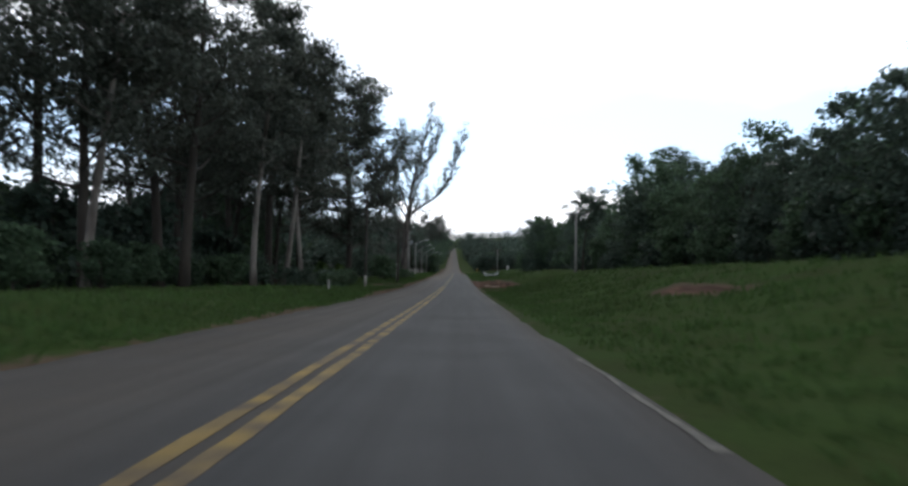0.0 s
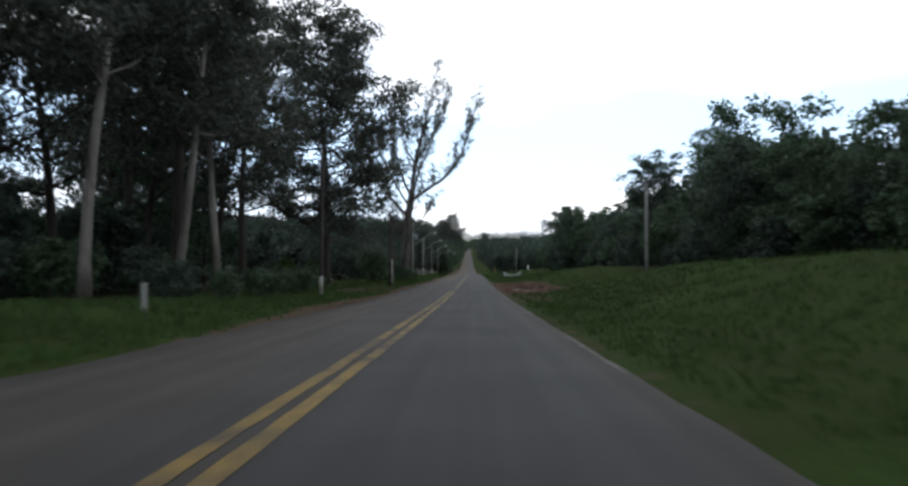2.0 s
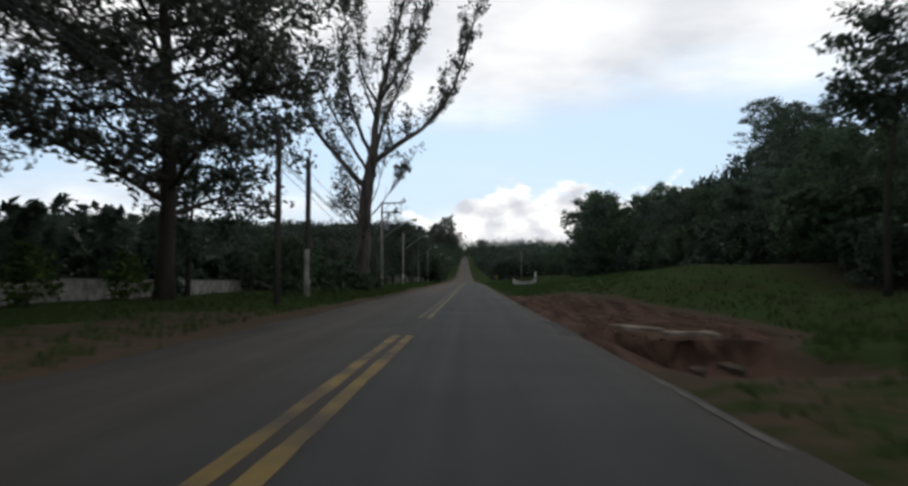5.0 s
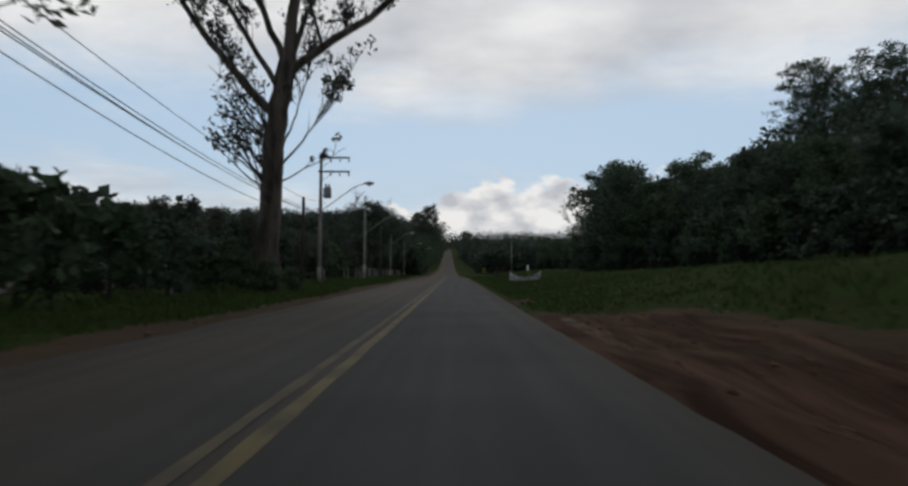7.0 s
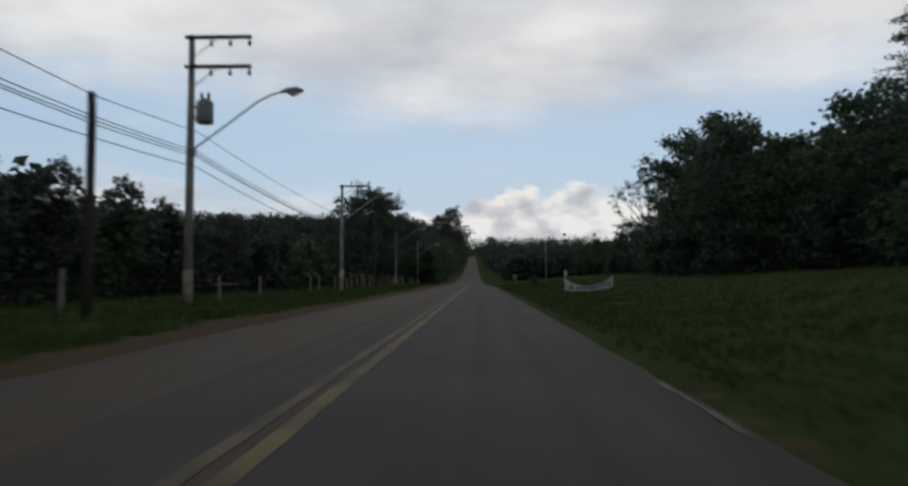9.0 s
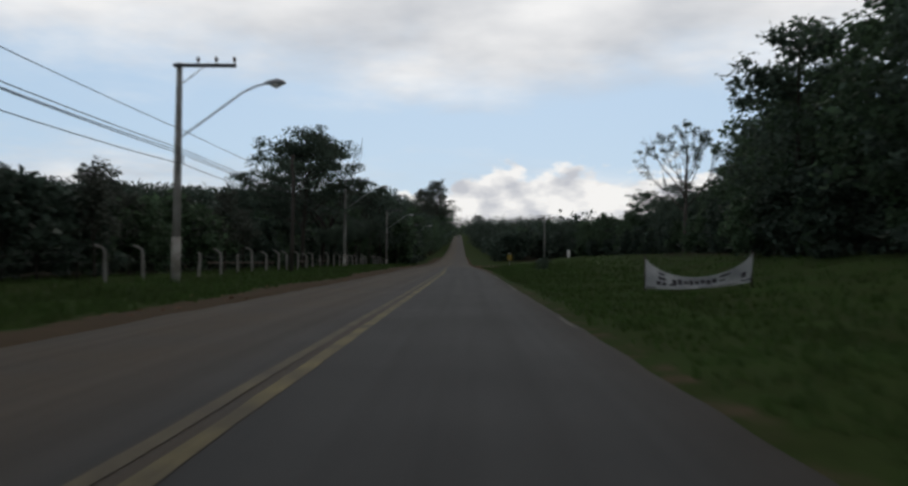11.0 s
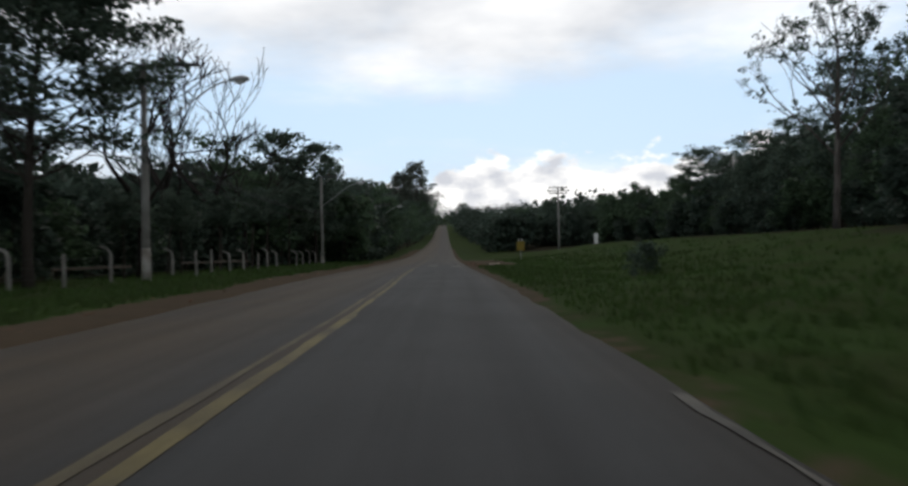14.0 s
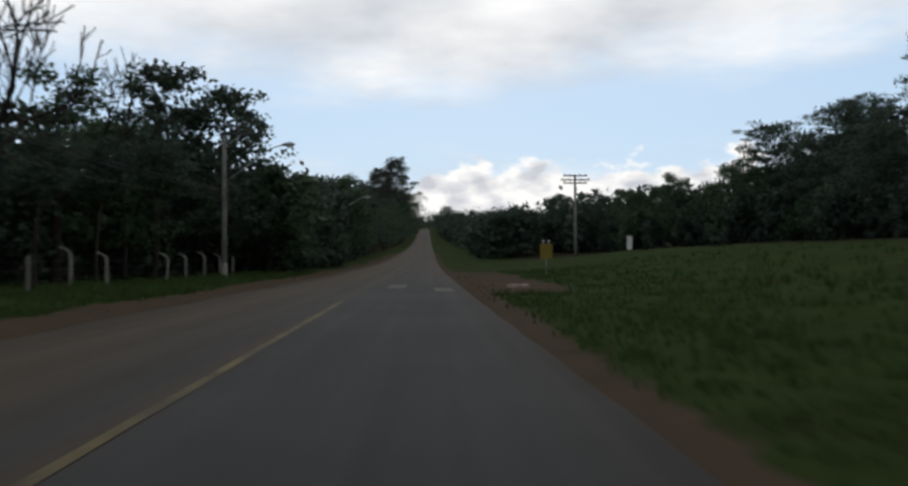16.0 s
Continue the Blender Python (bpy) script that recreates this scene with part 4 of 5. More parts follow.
for y in np.arange(16, 372, 5.0):
    x = wood_front(y) + rng.uniform(-0.8, 1.4)
    plant("tree", BROAD[rng.randint(0, 4)], x, y + rng.uniform(-1.5, 1.5), rng.uniform(0, 6.28), wood_height(y) * rng.uniform(0.9, 1.06), BROAD_LABEL, group="trees of the wood")
    for q in range(3):
        DEEP.append((x + 5 + 5 * q + rng.uniform(-1, 2), y + rng.uniform(-2, 2), 12 * wood_height(y) * rng.uniform(0.85, 1.1)))
    for q in range(2):
        plant("bush", THICK[rng.randint(0, 2)], x - 2.2 + rng.uniform(-1, 1), y + 2.5 * q + rng.uniform(-1, 1), rng.uniform(0, 6.28), rng.uniform(0.45, 0.75), THICK_LABEL, "bush", "bushes at the wood's edge")
for i in range(150):
    # trees up the hill
    y = rng.uniform(120, 350)
    x = float(np.interp(y, (120, 188, 255, 340), (32, 31, 42, 50))) + 44 * rng.random() ** 1.2
    DEEP.append((x, y, rng.uniform(9, 13)))
for x, y, s in ((67.5, 246, 1.40), (49.5, 188, 1.18), (60, 341, 1.0), (35, 313, 0.84), (41, 310, 0.90), (74, 262, 1.2)):
    plant("tree", FEATHER, x, y, rng.uniform(0, 6.28), s, "tall broadleaf tree standing above the wood", group="trees of the wood")
for tree, tall, x, y, top in ((BROAD[2], 12.2, 54, 295, 27.0), (FEATHER, 12.8, 55.5, 313, 25.3)):
    plant("tree", tree, x, y, y, (top - land(x, y)) / tall, "tall broadleaf tree standing above the wood", group="trees of the wood")
plant("tree", SLIM, 16.3, 104.3, 0.6, 1.08, "slender tree with a flat spreading crown on the bank")
plant("tree", AIRY, 27.4, 264, 0.0, 1.0, "thin grey tree with sparse leaves in the meadow")
for x, y, s in ((12, 352, 1.05), (8.8, 358, 0.95), (15, 362, 1.1), (11, 366, 1.1)):
    plant("bush", THICK[rng.randint(0, 2)], x, y, rng.uniform(0, 6.28), s, THICK_LABEL, "bush", "bushes beside the road")
for x, y, k, s in ((10.2, 368, 1, 0.60), (14.6, 373, 2, 0.62), (12.6, 363, 0, 0.55)):
    plant("tree", BROAD[k], x, y, 1.7 * y, s, "dense round dark tree beside the road", group="trees of the wood")
plant("tree", FEATHER, 12.5, 900, 0.4, (44 - land(12.5, 900)) / 12.8, "lone tree with a flat crown on the far ridge")
plant("bush", SHRUB[1], 7.0, 236.3, 0.5, 0.40, "round dark shrub in the meadow", "shrub")

# hedge and low wood on the left-hand side
for y in np.arange(136, 350, 3.4):
    x = -18.2 + rng.uniform(-1.0, 1.0) + (1.5 if y > 285 else 0)
    if y < 166 and rng.random() < 0.5:
        continue
    plant("bush", THICK[rng.randint(0, 2)], x, y, rng.uniform(0, 6.28), rng.uniform(0.8, 1.0) * float(np.interp(y, (118, 238, 246, 262, 272, 285), (0.70, 0.76, 0.64, 0.66, 0.85, 1.0))), THICK_LABEL, "bush", "hedge behind the fence")
for y in np.arange(124, 350, 4.5):
    h = float(np.interp(y, (124, 185, 205, 215, 229, 238, 245, 272, 281, 350), (4.3, 4.7, 4.6, 3.8, 3.8, 5.4, 5.7, 6.6, 9.5, 13.0)))
    tall = float(np.interp(y, (200, 225, 252, 262, 271, 285, 300), (1.5, 1.15, 0.95, 1.1, 1.22, 1.18, 1.05)))
    for q in range(3):
        DEEP.append((-23 - 5.5 * q + rng.uniform(-1.5, 1.5), y + rng.uniform(-2, 2), h * rng.uniform(0.8, 1.15) * (1.0 if q == 0 else tall) * (0.75 if q and rng.random() < 0.35 else 1)))
for y in np.arange(298, 402, 3.5):
    DEEP.append((-14.8 + bend(y) + rng.uniform(-1.2, 1.2), y, float(np.interp(y, (298, 310, 350, 400), (6.8, 7.6, 10.5, 13))) * rng.uniform(0.85, 1.15)))
for i in range(18):
    DEEP.append((rng.uniform(-48, -33), rng.uniform(45, 125), rng.uniform(4.0, 6.0)))
for i in range(100):
    DEEP.append((rng.uniform(-75, -38), rng.uniform(30, 170), rng.uniform(5.0, 8.5)))
for x, y, s, k in ((-17.0, 118.5, 0.86, 1), (-15.8, 277, 0.70, 0), (-13.4, 287, 0.98, 1), (-16.5, 285, 0.97, 3), (-20.0, 282, 0.84, 4)):
    plant("tree", BROAD[k], x, y, rng.uniform(0, 6.28), s, BROAD_LABEL, group="trees behind the fence")
for y in np.arange(290, 322, 3.0):
    plant("bush", THICK[rng.randint(0, 2)], -10.8 + rng.uniform(-0.8, 0.6) - 0.6, y, rng.uniform(0, 6.28), rng.uniform(0.85, 1.05), THICK_LABEL, "bush", "bushes beside the road")
for kind, x, y, s in ((PLUME, -14.9, 236.6, 0.95), (FEATHER, -19.5, 240, 0.66)):
    plant("tree", kind, x, y, x, s, "feathery tree with layered branches behind the fence", group="trees behind the fence")
for x, y, k, s in ((-21.5, 268, 0, 1.4), (-18.4, 269, 1, 1.15), (-16.0, 270, 2, 0.8), (-15.0, 247, 1, 0.8), (-23.5, 274, 2, 1.05)):
    plant("bare_tree", BARE[k], x, y, rng.uniform(0, 6.28), s, "leafless grey tree with upward branches", "tree", "leafless trees")
for y in np.arange(151, 222, 4.4):
    plant("tree", RAGGED[rng.randint(0, 1)], -17.4 + rng.uniform(-1.8, 1.2), y + rng.uniform(-1.5, 1.5), rng.uniform(0, 6.28), rng.uniform(0.62, 0.9), "thin ragged tree rising from the hedge", group="trees behind the fence")
for x, y, s in ((-14.2, 243, 0.34), (-13.9, 247.5, 0.38), (-14.4, 251, 0.36), (-13.8, 256, 0.42), (-14.6, 259, 0.42), (-13.9, 264, 0.5), (-14.3, 270, 0.55), (-13.7, 275.5, 0.62)):
    plant("tree", SLIM, x, y, 3.1 * y, s, "slender young tree with a bare stem behind the fence", group="young trees behind the fence")
# undergrowth below the eucalyptus
for i in range(44):
    y = rng.uniform(16, 122)
    x = rng.uniform(-46, -24)
    plant("bush", THICK[rng.randint(0, 2)], x, y, rng.uniform(0, 6.28), rng.uniform(0.65, 1.05), THICK_LABEL, "bush", "undergrowth")
for i in range(46):
    y = rng.uniform(20, 80)
    x = rng.uniform(-26, -18)
    plant("shrub", SHRUB[rng.randint(0, 2)], x, y, rng.uniform(0, 6.28), rng.uniform(0.5, 1.0), "dark leafy shrub under the trees", "shrub", "undergrowth")
for x, y, s in ((-9.4, 140.6, 0.55), (-11.4, 140.2, 0.85), (-12.8, 141.5, 0.9), (-8.6, 142.6, 0.4), (-10.3, 138.6, 0.6), (-10.5, 62, 0.45), (-11.5, 65, 0.5), (-10.2, 68, 0.45), (-12.5, 60, 0.5), (-12, 71, 0.45), (-11.2, 58, 0.5), (-11, 74, 0.45), (-10.8, 78, 0.5), (-11.4, 82, 0.5), (-12.6, 90, 0.6), (-12.4, 74, 0.5), (-13.0, 77, 0.55), (-12.2, 80, 0.5), (-13.4, 83, 0.6), (-12.6, 86, 0.55), (-13.5, 66, 0.5), (-13.5, 62, 0.55), (-11.5, 120, 1.2), (-12.5, 124, 1.3), (-12, 129, 1.1), (-11.8, 134, 1.0)):
    plant("shrub", SHRUB[rng.randint(0, 2)], x, y, rng.uniform(0, 6.28), s, "low dark shrub on the verge", "shrub", "undergrowth")

for x, y, s in ((-18.2, 104, 0.85), (-16.8, 110, 0.75)):
    plant("shrub", FRESH, x, y, y, s, "fresh light green shrub before the low wall", "shrub", "undergrowth")
# far avenue along the road up the hill
for x, y, k, s in ((-12.5, 512, 3, 1.12), (-18, 520, 1, 1.1), (-14.5, 533, 2, 1.18), (-21, 540, 0, 1.15)):
    plant("eucalyptus", EUC[k], x, y, 1.3 * k, s, "very tall distant eucalyptus beside the road", group="distant trees")
for y in steps_between(352, 560, 10, 1.05):
    for side in (-1, 1):
        x = CENTRE + bend(y) + side * (9.0 + rng.uniform(-1.2, 1.2) + (3.5 if side > 0 else 0))
        tall = (0.8 + 0.7 * ease(430, 560, y)) if side < 0 else 0.5
        if side < 0:
            plant("tree", BROAD[rng.randint(0, 4)], x, y, rng.uniform(0, 6.28), tall * rng.uniform(0.8, 1.15), "distant dark tree beside the road", group="distant trees")
        else:
            DEEP.append((x, y, 12 * tall * rng.uniform(0.8, 1.15)))
for y in steps_between(352, 1000, 7, 1.03):
    for side in (-1, 1):
        for row in range(3):
            x = CENTRE + bend(y) + side * (14 + row * 8 + rng.uniform(-2, 2) + (3 if side > 0 else 0) - (5 if y > 560 else 0))
            tall = (9 + 14 * ease(430, 640, y)) if side < 0 else 6.2 + 5 * ease(450, 700, y)
            DEEP.append((x, y + rng.uniform(-3, 3), tall * rng.uniform(0.75, 1.2)))


def deep_woods():
    """The trees behind the first rows, and on the far hills: too many to count."""
    npr = np.random.RandomState(5)
    near, far = [], []
    for x, y, h in DEEP:
        z = land(x, y)
        for _ in range(22 if y < 360 else 14):
            u = npr.uniform(0.08, 0.97)
            r = h * 0.36 * math.sqrt(max(1 - (u * 1.25 - 0.45) ** 2, 0.05)) * npr.uniform(0.3, 1.0)
            a = npr.uniform(0, 6.28)
            near.append((x + r * math.cos(a), y + r * math.sin(a), z + u * h, h * 0.12 + 0.3))
    for _ in range(5200):
        y = npr.uniform(420, 2300)
        x = npr.normal(0, 0.27) * y + (30 if npr.uniform() < 0.5 else -30)
        if y < 1000 and abs(x - bend(y)) < 34:
            continue
        h = npr.uniform(6, 17)
        far.append((x, y, land(x, y) + h * 0.55, h * 0.55))
    for _ in range(1100):
        # the wooded hillside left of the climbing road
        y = npr.uniform(570, 700)
        x = -24 - 330 * npr.uniform() ** 1.3
        h, z = npr.uniform(16, 22.5), land(x, y)
        far.append((x, y, z + h * 0.35, h * 0.36))
        far.append((x + npr.uniform(-2, 2), y, z + h * 0.72, h * 0.27))
    tagged(new("woods", leaves_mesh("woods", random.Random(4), near, 12, 1.0, 1.0, 0.75, M["leaf_shade"])), "dark green wood behind the roadside trees", "woods", kind="stuff")
    tagged(new("far_woods", leaves_mesh("far_woods", random.Random(3), far, 24, 1.9, 1.0, 0.9, M["leaf_shade"])), "dark green woods covering the far hills", "woods", kind="stuff")


deep_woods()


# ---------------------------------------------------------------- poles
def utility_pole(x, y, height, arms=1, lamp=True, transformer=False, white=0.0, label="", reach=3.75, middle=1.0):
    """A concrete pole; arms are crossarms that point towards the road."""
    z = land(x, y) + (0.26 if x < 0 else 0)
    ob = empty_thing("utility_pole", Matrix.Translation((x, y, z)), label or "grey concrete utility pole with a crossarm", "utility pole", "utility poles")
    part("pole", tube_mesh("pole", [(0, 0, -0.7), (0, 0, height * 0.5), (0, 0, height)], [0.17, 0.14, 0.105], M["concrete"], 12), None, ob)
    if white:
        part("painted_band", tube_mesh("painted_band", [(0, 0, -0.35), (0, 0, white)], [0.178, 0.168], M["whitewash"], 12), None, ob, "white painted band at the foot")
    for k in range(arms):
        az = height - 0.12 - 1.05 * k
        bm = bmesh.new()
        box(bm, middle, -0.16, az, 2.35 if middle else 2.75, 0.1, 0.13, 0.012)
        arm = part("crossarm", bm, M["old_wood"] if arms > 1 else M["dark_metal"], ob)
        part("brace", tube_mesh("brace", [(0.08, -0.16, az - 0.75), (1.0, -0.17, az - 0.04)], [0.022, 0.022], M["steel"], 6), None, ob)
        for q in range(3):
            ix = middle - 0.25 + 0.68 * q if middle else 1.15 * (q - 1) + (0.3 if q == 1 else 0)
            sgn = 1 if (k == 0 and arms == 1) else -1
            v, f = [], []
            o = az + sgn * 0.07
            tube(v, f, [(ix, -0.16, o), (ix, -0.16, o + sgn * 0.08), (ix, -0.16, o + sgn * 0.12), (ix, -0.16, o + sgn * 0.2), (ix, -0.16, o + sgn * 0.26)], [0.025, 0.03, 0.075, 0.06, 0.03], 8)
            part("insulator", mesh_of("insulator", v, f, M["porcelain"], True), None, arm, "brown porcelain insulator")
    if lamp:
        lz = 5.2
        pts = [(0.1, -0.05, lz), (1.3, -0.05, lz + 0.88), (2.4, -0.05, lz + 1.7), (2.9, -0.05, lz + 1.95), (reach - 0.4, -0.05, lz + 2.05)]
        part("lamp_arm", tube_mesh("lamp_arm", pts, [0.035] * 5, M["steel"], 8), None, ob)
        head = tube_mesh("lamp_head", [(reach - 0.55, -0.05, lz + 2.04), (reach - 0.35, -0.05, lz + 2.08), (reach - 0.05, -0.05, lz + 2.11), (reach + 0.18, -0.05, lz + 2.08), (reach + 0.26, -0.05, lz + 2.06)], [0.045, 0.09, 0.125, 0.09, 0.03], M["steel"], 10)
        head_part = part("lamp_head", head, None, ob)
        bowl = tube_mesh("lamp_bowl", [(reach - 0.28, -0.05, lz + 2.01), (reach - 0.1, -0.05, lz + 1.97), (reach + 0.12, -0.05, lz + 2.01)], [0.06, 0.11, 0.05], M["lamp_glass"], 8)
        part("lamp_bowl", bowl, None, head_part, "clouded glass bowl")
    if transformer:
        tz = height * 0.66
        can = tube_mesh("transformer", [(0.5, 0, tz), (0.5, 0, tz + 0.05), (0.5, 0, tz + 0.72), (0.5, 0, tz + 0.82), (0.5, 0, tz + 0.9)], [0.26, 0.3, 0.3, 0.24, 0.08], M["transformer"], 14)
        t = part("transformer", can, None, ob, "grey transformer can")
        for a in (-0.12, 0.12):
            part("bushing", tube_mesh("bushing", [(0.5 + a, 0, tz + 0.84), (0.5 + a, 0, tz + 1.02), (0.5 + a, 0, tz + 1.12)], [0.05, 0.06, 0.02], M["porcelain"], 8), None, t)
        bm = bmesh.new()
        box(bm, 0.2, 0, tz + 0.2, 0.3, 0.1, 0.06, 0.01)
        box(bm, 0.2, 0, tz + 0.6, 0.3, 0.1, 0.06, 0.01)
        part("bracket", bm, M["dark_metal"], ob)
    bm = bmesh.new()
    for q in range(3):
        box(bm, 0.16, -0.02, height * 0.56 - 0.1 * q, 0.14, 0.06, 0.05, 0.01)
    part("cable_rack", bm, M["dark_metal"], ob)
    return ob


utility_pole(-10.3, 160.8, 9.3, 2, True, True, 1.0, "concrete utility pole with transformer, two crossarms and street lamp")
utility_pole(-10.75, 193.9, 8.0, 1, True, False, 1.5, "concrete utility pole with white foot, crossarm and street lamp")
utility_pole(-11.3, 238.1, 7.95, 1, True, False, 1.0, "concrete utility pole with crossarm and street lamp")
utility_pole(-11.7, 280.8, 8.0, 1, True, False, 0.6, "concrete utility pole with crossarm and street lamp")
utility_pole(-11.0, 325, 7.6, 1, True, False, 1.3, "concrete utility pole with crossarm and street lamp")
utility_pole(13.5, 91.2, 8.35, 1, False, False, 0.0, "concrete utility pole with crossarm on the grassy bank", middle=0.0)


def far_pole():
    ob = empty_thing("utility_pole", Matrix.Translation((15.7, 322, land(15.7, 322))), "weathered pole with three wooden crossarms in the meadow", "utility pole", "utility poles")
    part("pole", tube_mesh("pole", [(0, 0, -0.3), (0, 0, 9.1)], [0.18, 0.12], M["concrete"], 10), None, ob)
    for z, w in ((8.95, 2.6), (8.5, 3.2), (8.15, 2.6)):
        bm = bmesh.new()
        box(bm, 0, -0.16, z, w, 0.1, 0.13, 0.012)
        arm = part("crossarm", bm, M["old_wood"], ob)
        for q in (-0.45, -0.2, 0.2, 0.45):
            part("insulator", tube_mesh("insulator", [(q * w, -0.16, z + 0.06), (q * w, -0.16, z + 0.14), (q * w, -0.16, z + 0.24)], [0.03, 0.07, 0.03], M["porcelain"], 8), None, arm)


far_pole()


def plain_pole(x, y, top, r, mat, label, kink=0.0, white=0.0):
    z = land(x, y) + 0.26
    ob = empty_thing("pole", Matrix.Translation((x, y, z)), label, "pole", "plain poles")
    part("shaft", tube_mesh("shaft", [(0, 0, -0.7), (0.03, 0, top * 0.4), (0.04, 0, top * 0.8), (0.04 - kink, 0, top * 0.9), (0.02, 0, top)], [r * 1.1, r, r * 0.92, r * 0.88, r * 0.85], mat, 10), None, ob)
    if white:
        part("painted_band", tube_mesh("painted_band", [(0, 0, -0.35), (0.01, 0, white)], [r * 1.14, r * 1.08], M["whitewash"], 10), None, ob, "white painted band")


plain_pole(-8.75, 73.6, 8.0, 0.115, M["old_wood"], "dark wooden pole with a white painted foot beside the verge", white=0.85)
plain_pole(-8.1, 104.0, 7.0, 0.13, M["old_wood"], "weathered round wooden pole beside the road")
plain_pole(-8.95, 113.9, 7.2, 0.15, M["old_wood"], "wooden pole with a white painted foot", white=2.4)
plain_pole(-10.2, 153.5, 5.7, 0.12, M["old_wood"], "dark wooden pole carrying cables")
plain_pole(-10.7, 213.1, 7.05, 0.11, M["old_wood"], "crooked dark wooden pole carrying cables", 0.12)


def wire(points, sag, r=0.012, label="black overhead cable strung between poles"):
    cu = bpy.data.curves.new("power_cable", "CURVE")
    cu.dimensions, cu.bevel_depth, cu.bevel_resolution = "3D", r, 1
    cu.materials.append(M["cable"])
    for a, b in zip(points, points[1:]):
        sp = cu.splines.new("POLY")
        sp.points.add(12)
        for i in range(13):
            t = i / 12
            p = Vector(a).lerp(Vector(b), t)
            drop = min(sag * ((Vector(b) - Vector(a)).length / 40) ** 2, 1.2)
            sp.points[i].co = (p.x, p.y, p.z - drop * 4 * t * (1 - t), 1)
    return tagged(new("power_cable", cu), label, "cable", "overhead cables")


def at_pole(x, y, h, dx=0.12):
    return (x + dx, y, land(x, y) + 0.26 + h)


for k, (h0, s) in enumerate(((5.85, 0.35), (5.15, 0.45), (5.05, 0.5), (4.95, 0.4), (4.6, 0.6))):
    wire([at_pole(-8.75, 73.6, h0 + 0.9, 0.15), at_pole(-8.1, 104, h0 + 0.7, 0.14), at_pole(-8.95, 113.9, h0 + 0.6, 0.16), at_pole(-10.2, 153.5, min(h0 - 0.1, 5.6), 0.13), at_pole(-10.3, 160.8, h0, 0.24), at_pole(-10.75, 193.9, h0 - 0.4, 0.24), at_pole(-10.7, 213.1, h0 - 0.4, 0.14), at_pole(-11.3, 238.1, h0 - 0.4, 0.24), at_pole(-11.7, 280.8, h0 - 0.4, 0.24), at_pole(-11.0, 325, h0 - 0.5, 0.24)], s, 0.014 if k else 0.012)


# ---------------------------------------------------------------- fence, signs and small things
def fence_post(parent, x, y, h, mat, bent=True):
    z = land(x, y)
    v, f = [], []
    tip = 0.07 * noise.noise((y * 1.3, 2.0, 0.5))
    pts = [(x, y, z - 0.2), (x + tip, y + tip, z + h * 0.85)]
    if bent:
        pts += [(x - 0.06, y, z + h * 0.96), (x - 0.20, y, z + h * 1.04), (x - 0.42, y, z + h * 1.10)]
    else:
        pts += [(x, y, z + h)]
    tube(v, f, pts, [0.08, 0.075, 0.06, 0.05, 0.045][: len(pts)], 4)
    part("post", mesh_of("post", v, f, mat), None, parent)


def build_fence():
    ob = empty_thing("fence", Matrix.Identity(4), "fence of bent grey concrete posts and wire along the verge", "fence")
    ys = [212.6 + 3.28 * i for i in range(-25, 24)]
    for i, y in enumerate(ys):
        r = random.Random(i)
        if (140 < y < 200 and r.random() < 0.65) or (y > 240 and r.random() < 0.2):
            continue
        fence_post(ob, -13.0 + r.uniform(-0.12, 0.12), y + r.uniform(-0.15, 0.15), r.uniform(1.15, 1.35), M["concrete"], r.random() < 0.75)
    for h in (0.35, 0.7, 1.0):
        pts = [(-13.0, y, land(-13, y) + h) for y in np.arange(130.6, 288, 3.28)]
        part("fence_wire", tube_mesh("fence_wire", pts, [0.004] * len(pts), M["dark_metal"], 4), None, ob)
    for y0, y1, h in ((205, 219, 0.62), (226.5, 231, 0.6), (235, 241.5, 0.6), (247.5, 260.5, 0.62), (172, 176, 0.65)):
        bm = bmesh.new()
        box(bm, -13.25, (y0 + y1) / 2, land(-13, (y0 + y1) / 2) + h, 0.05, y1 - y0, 0.09, 0.01)
        part("rail", bm, M["gutter"], ob, "weathered pale rail")


build_fence()


def low_wall():
    ob = empty_thing("low_wall", Matrix.Translation((-20.5, 126, 0)), "low whitewashed wall behind the roadside trees", "wall")
    bm = bmesh.new()
    z = land(-20.5, 126)
    for k in range(13):
        box(bm, 0, -18 + 4.5 * k, z + 0.3, 0.2, 4.48, 1.4, 0.02)
    part("wall_panel", bm, M["whitewash"], ob)
    bm = bmesh.new()
    box(bm, 0, 9, z + 1.03, 0.3, 58.6, 0.08, 0.01)
    part("coping", bm, M["concrete"], ob)


low_wall()


def marker_post(x, y, h):
    ob = empty_thing("marker_post", Matrix.Translation((x, y, land(x, y))), "short pale concrete marker post in the grass", "post", "marker posts")
    bm = bmesh.new()
    box(bm, 0, 0, h / 2 - 0.1, 0.12, 0.12, h + 0.2, 0.02)
    part("shaft", bm, M["concrete"], ob)


for x, y, h in ((-7.85, 47.5, 0.75), (-12.2, 156, 1.3), (-11.6, 168, 1.1)):
    marker_post(x, y, h)


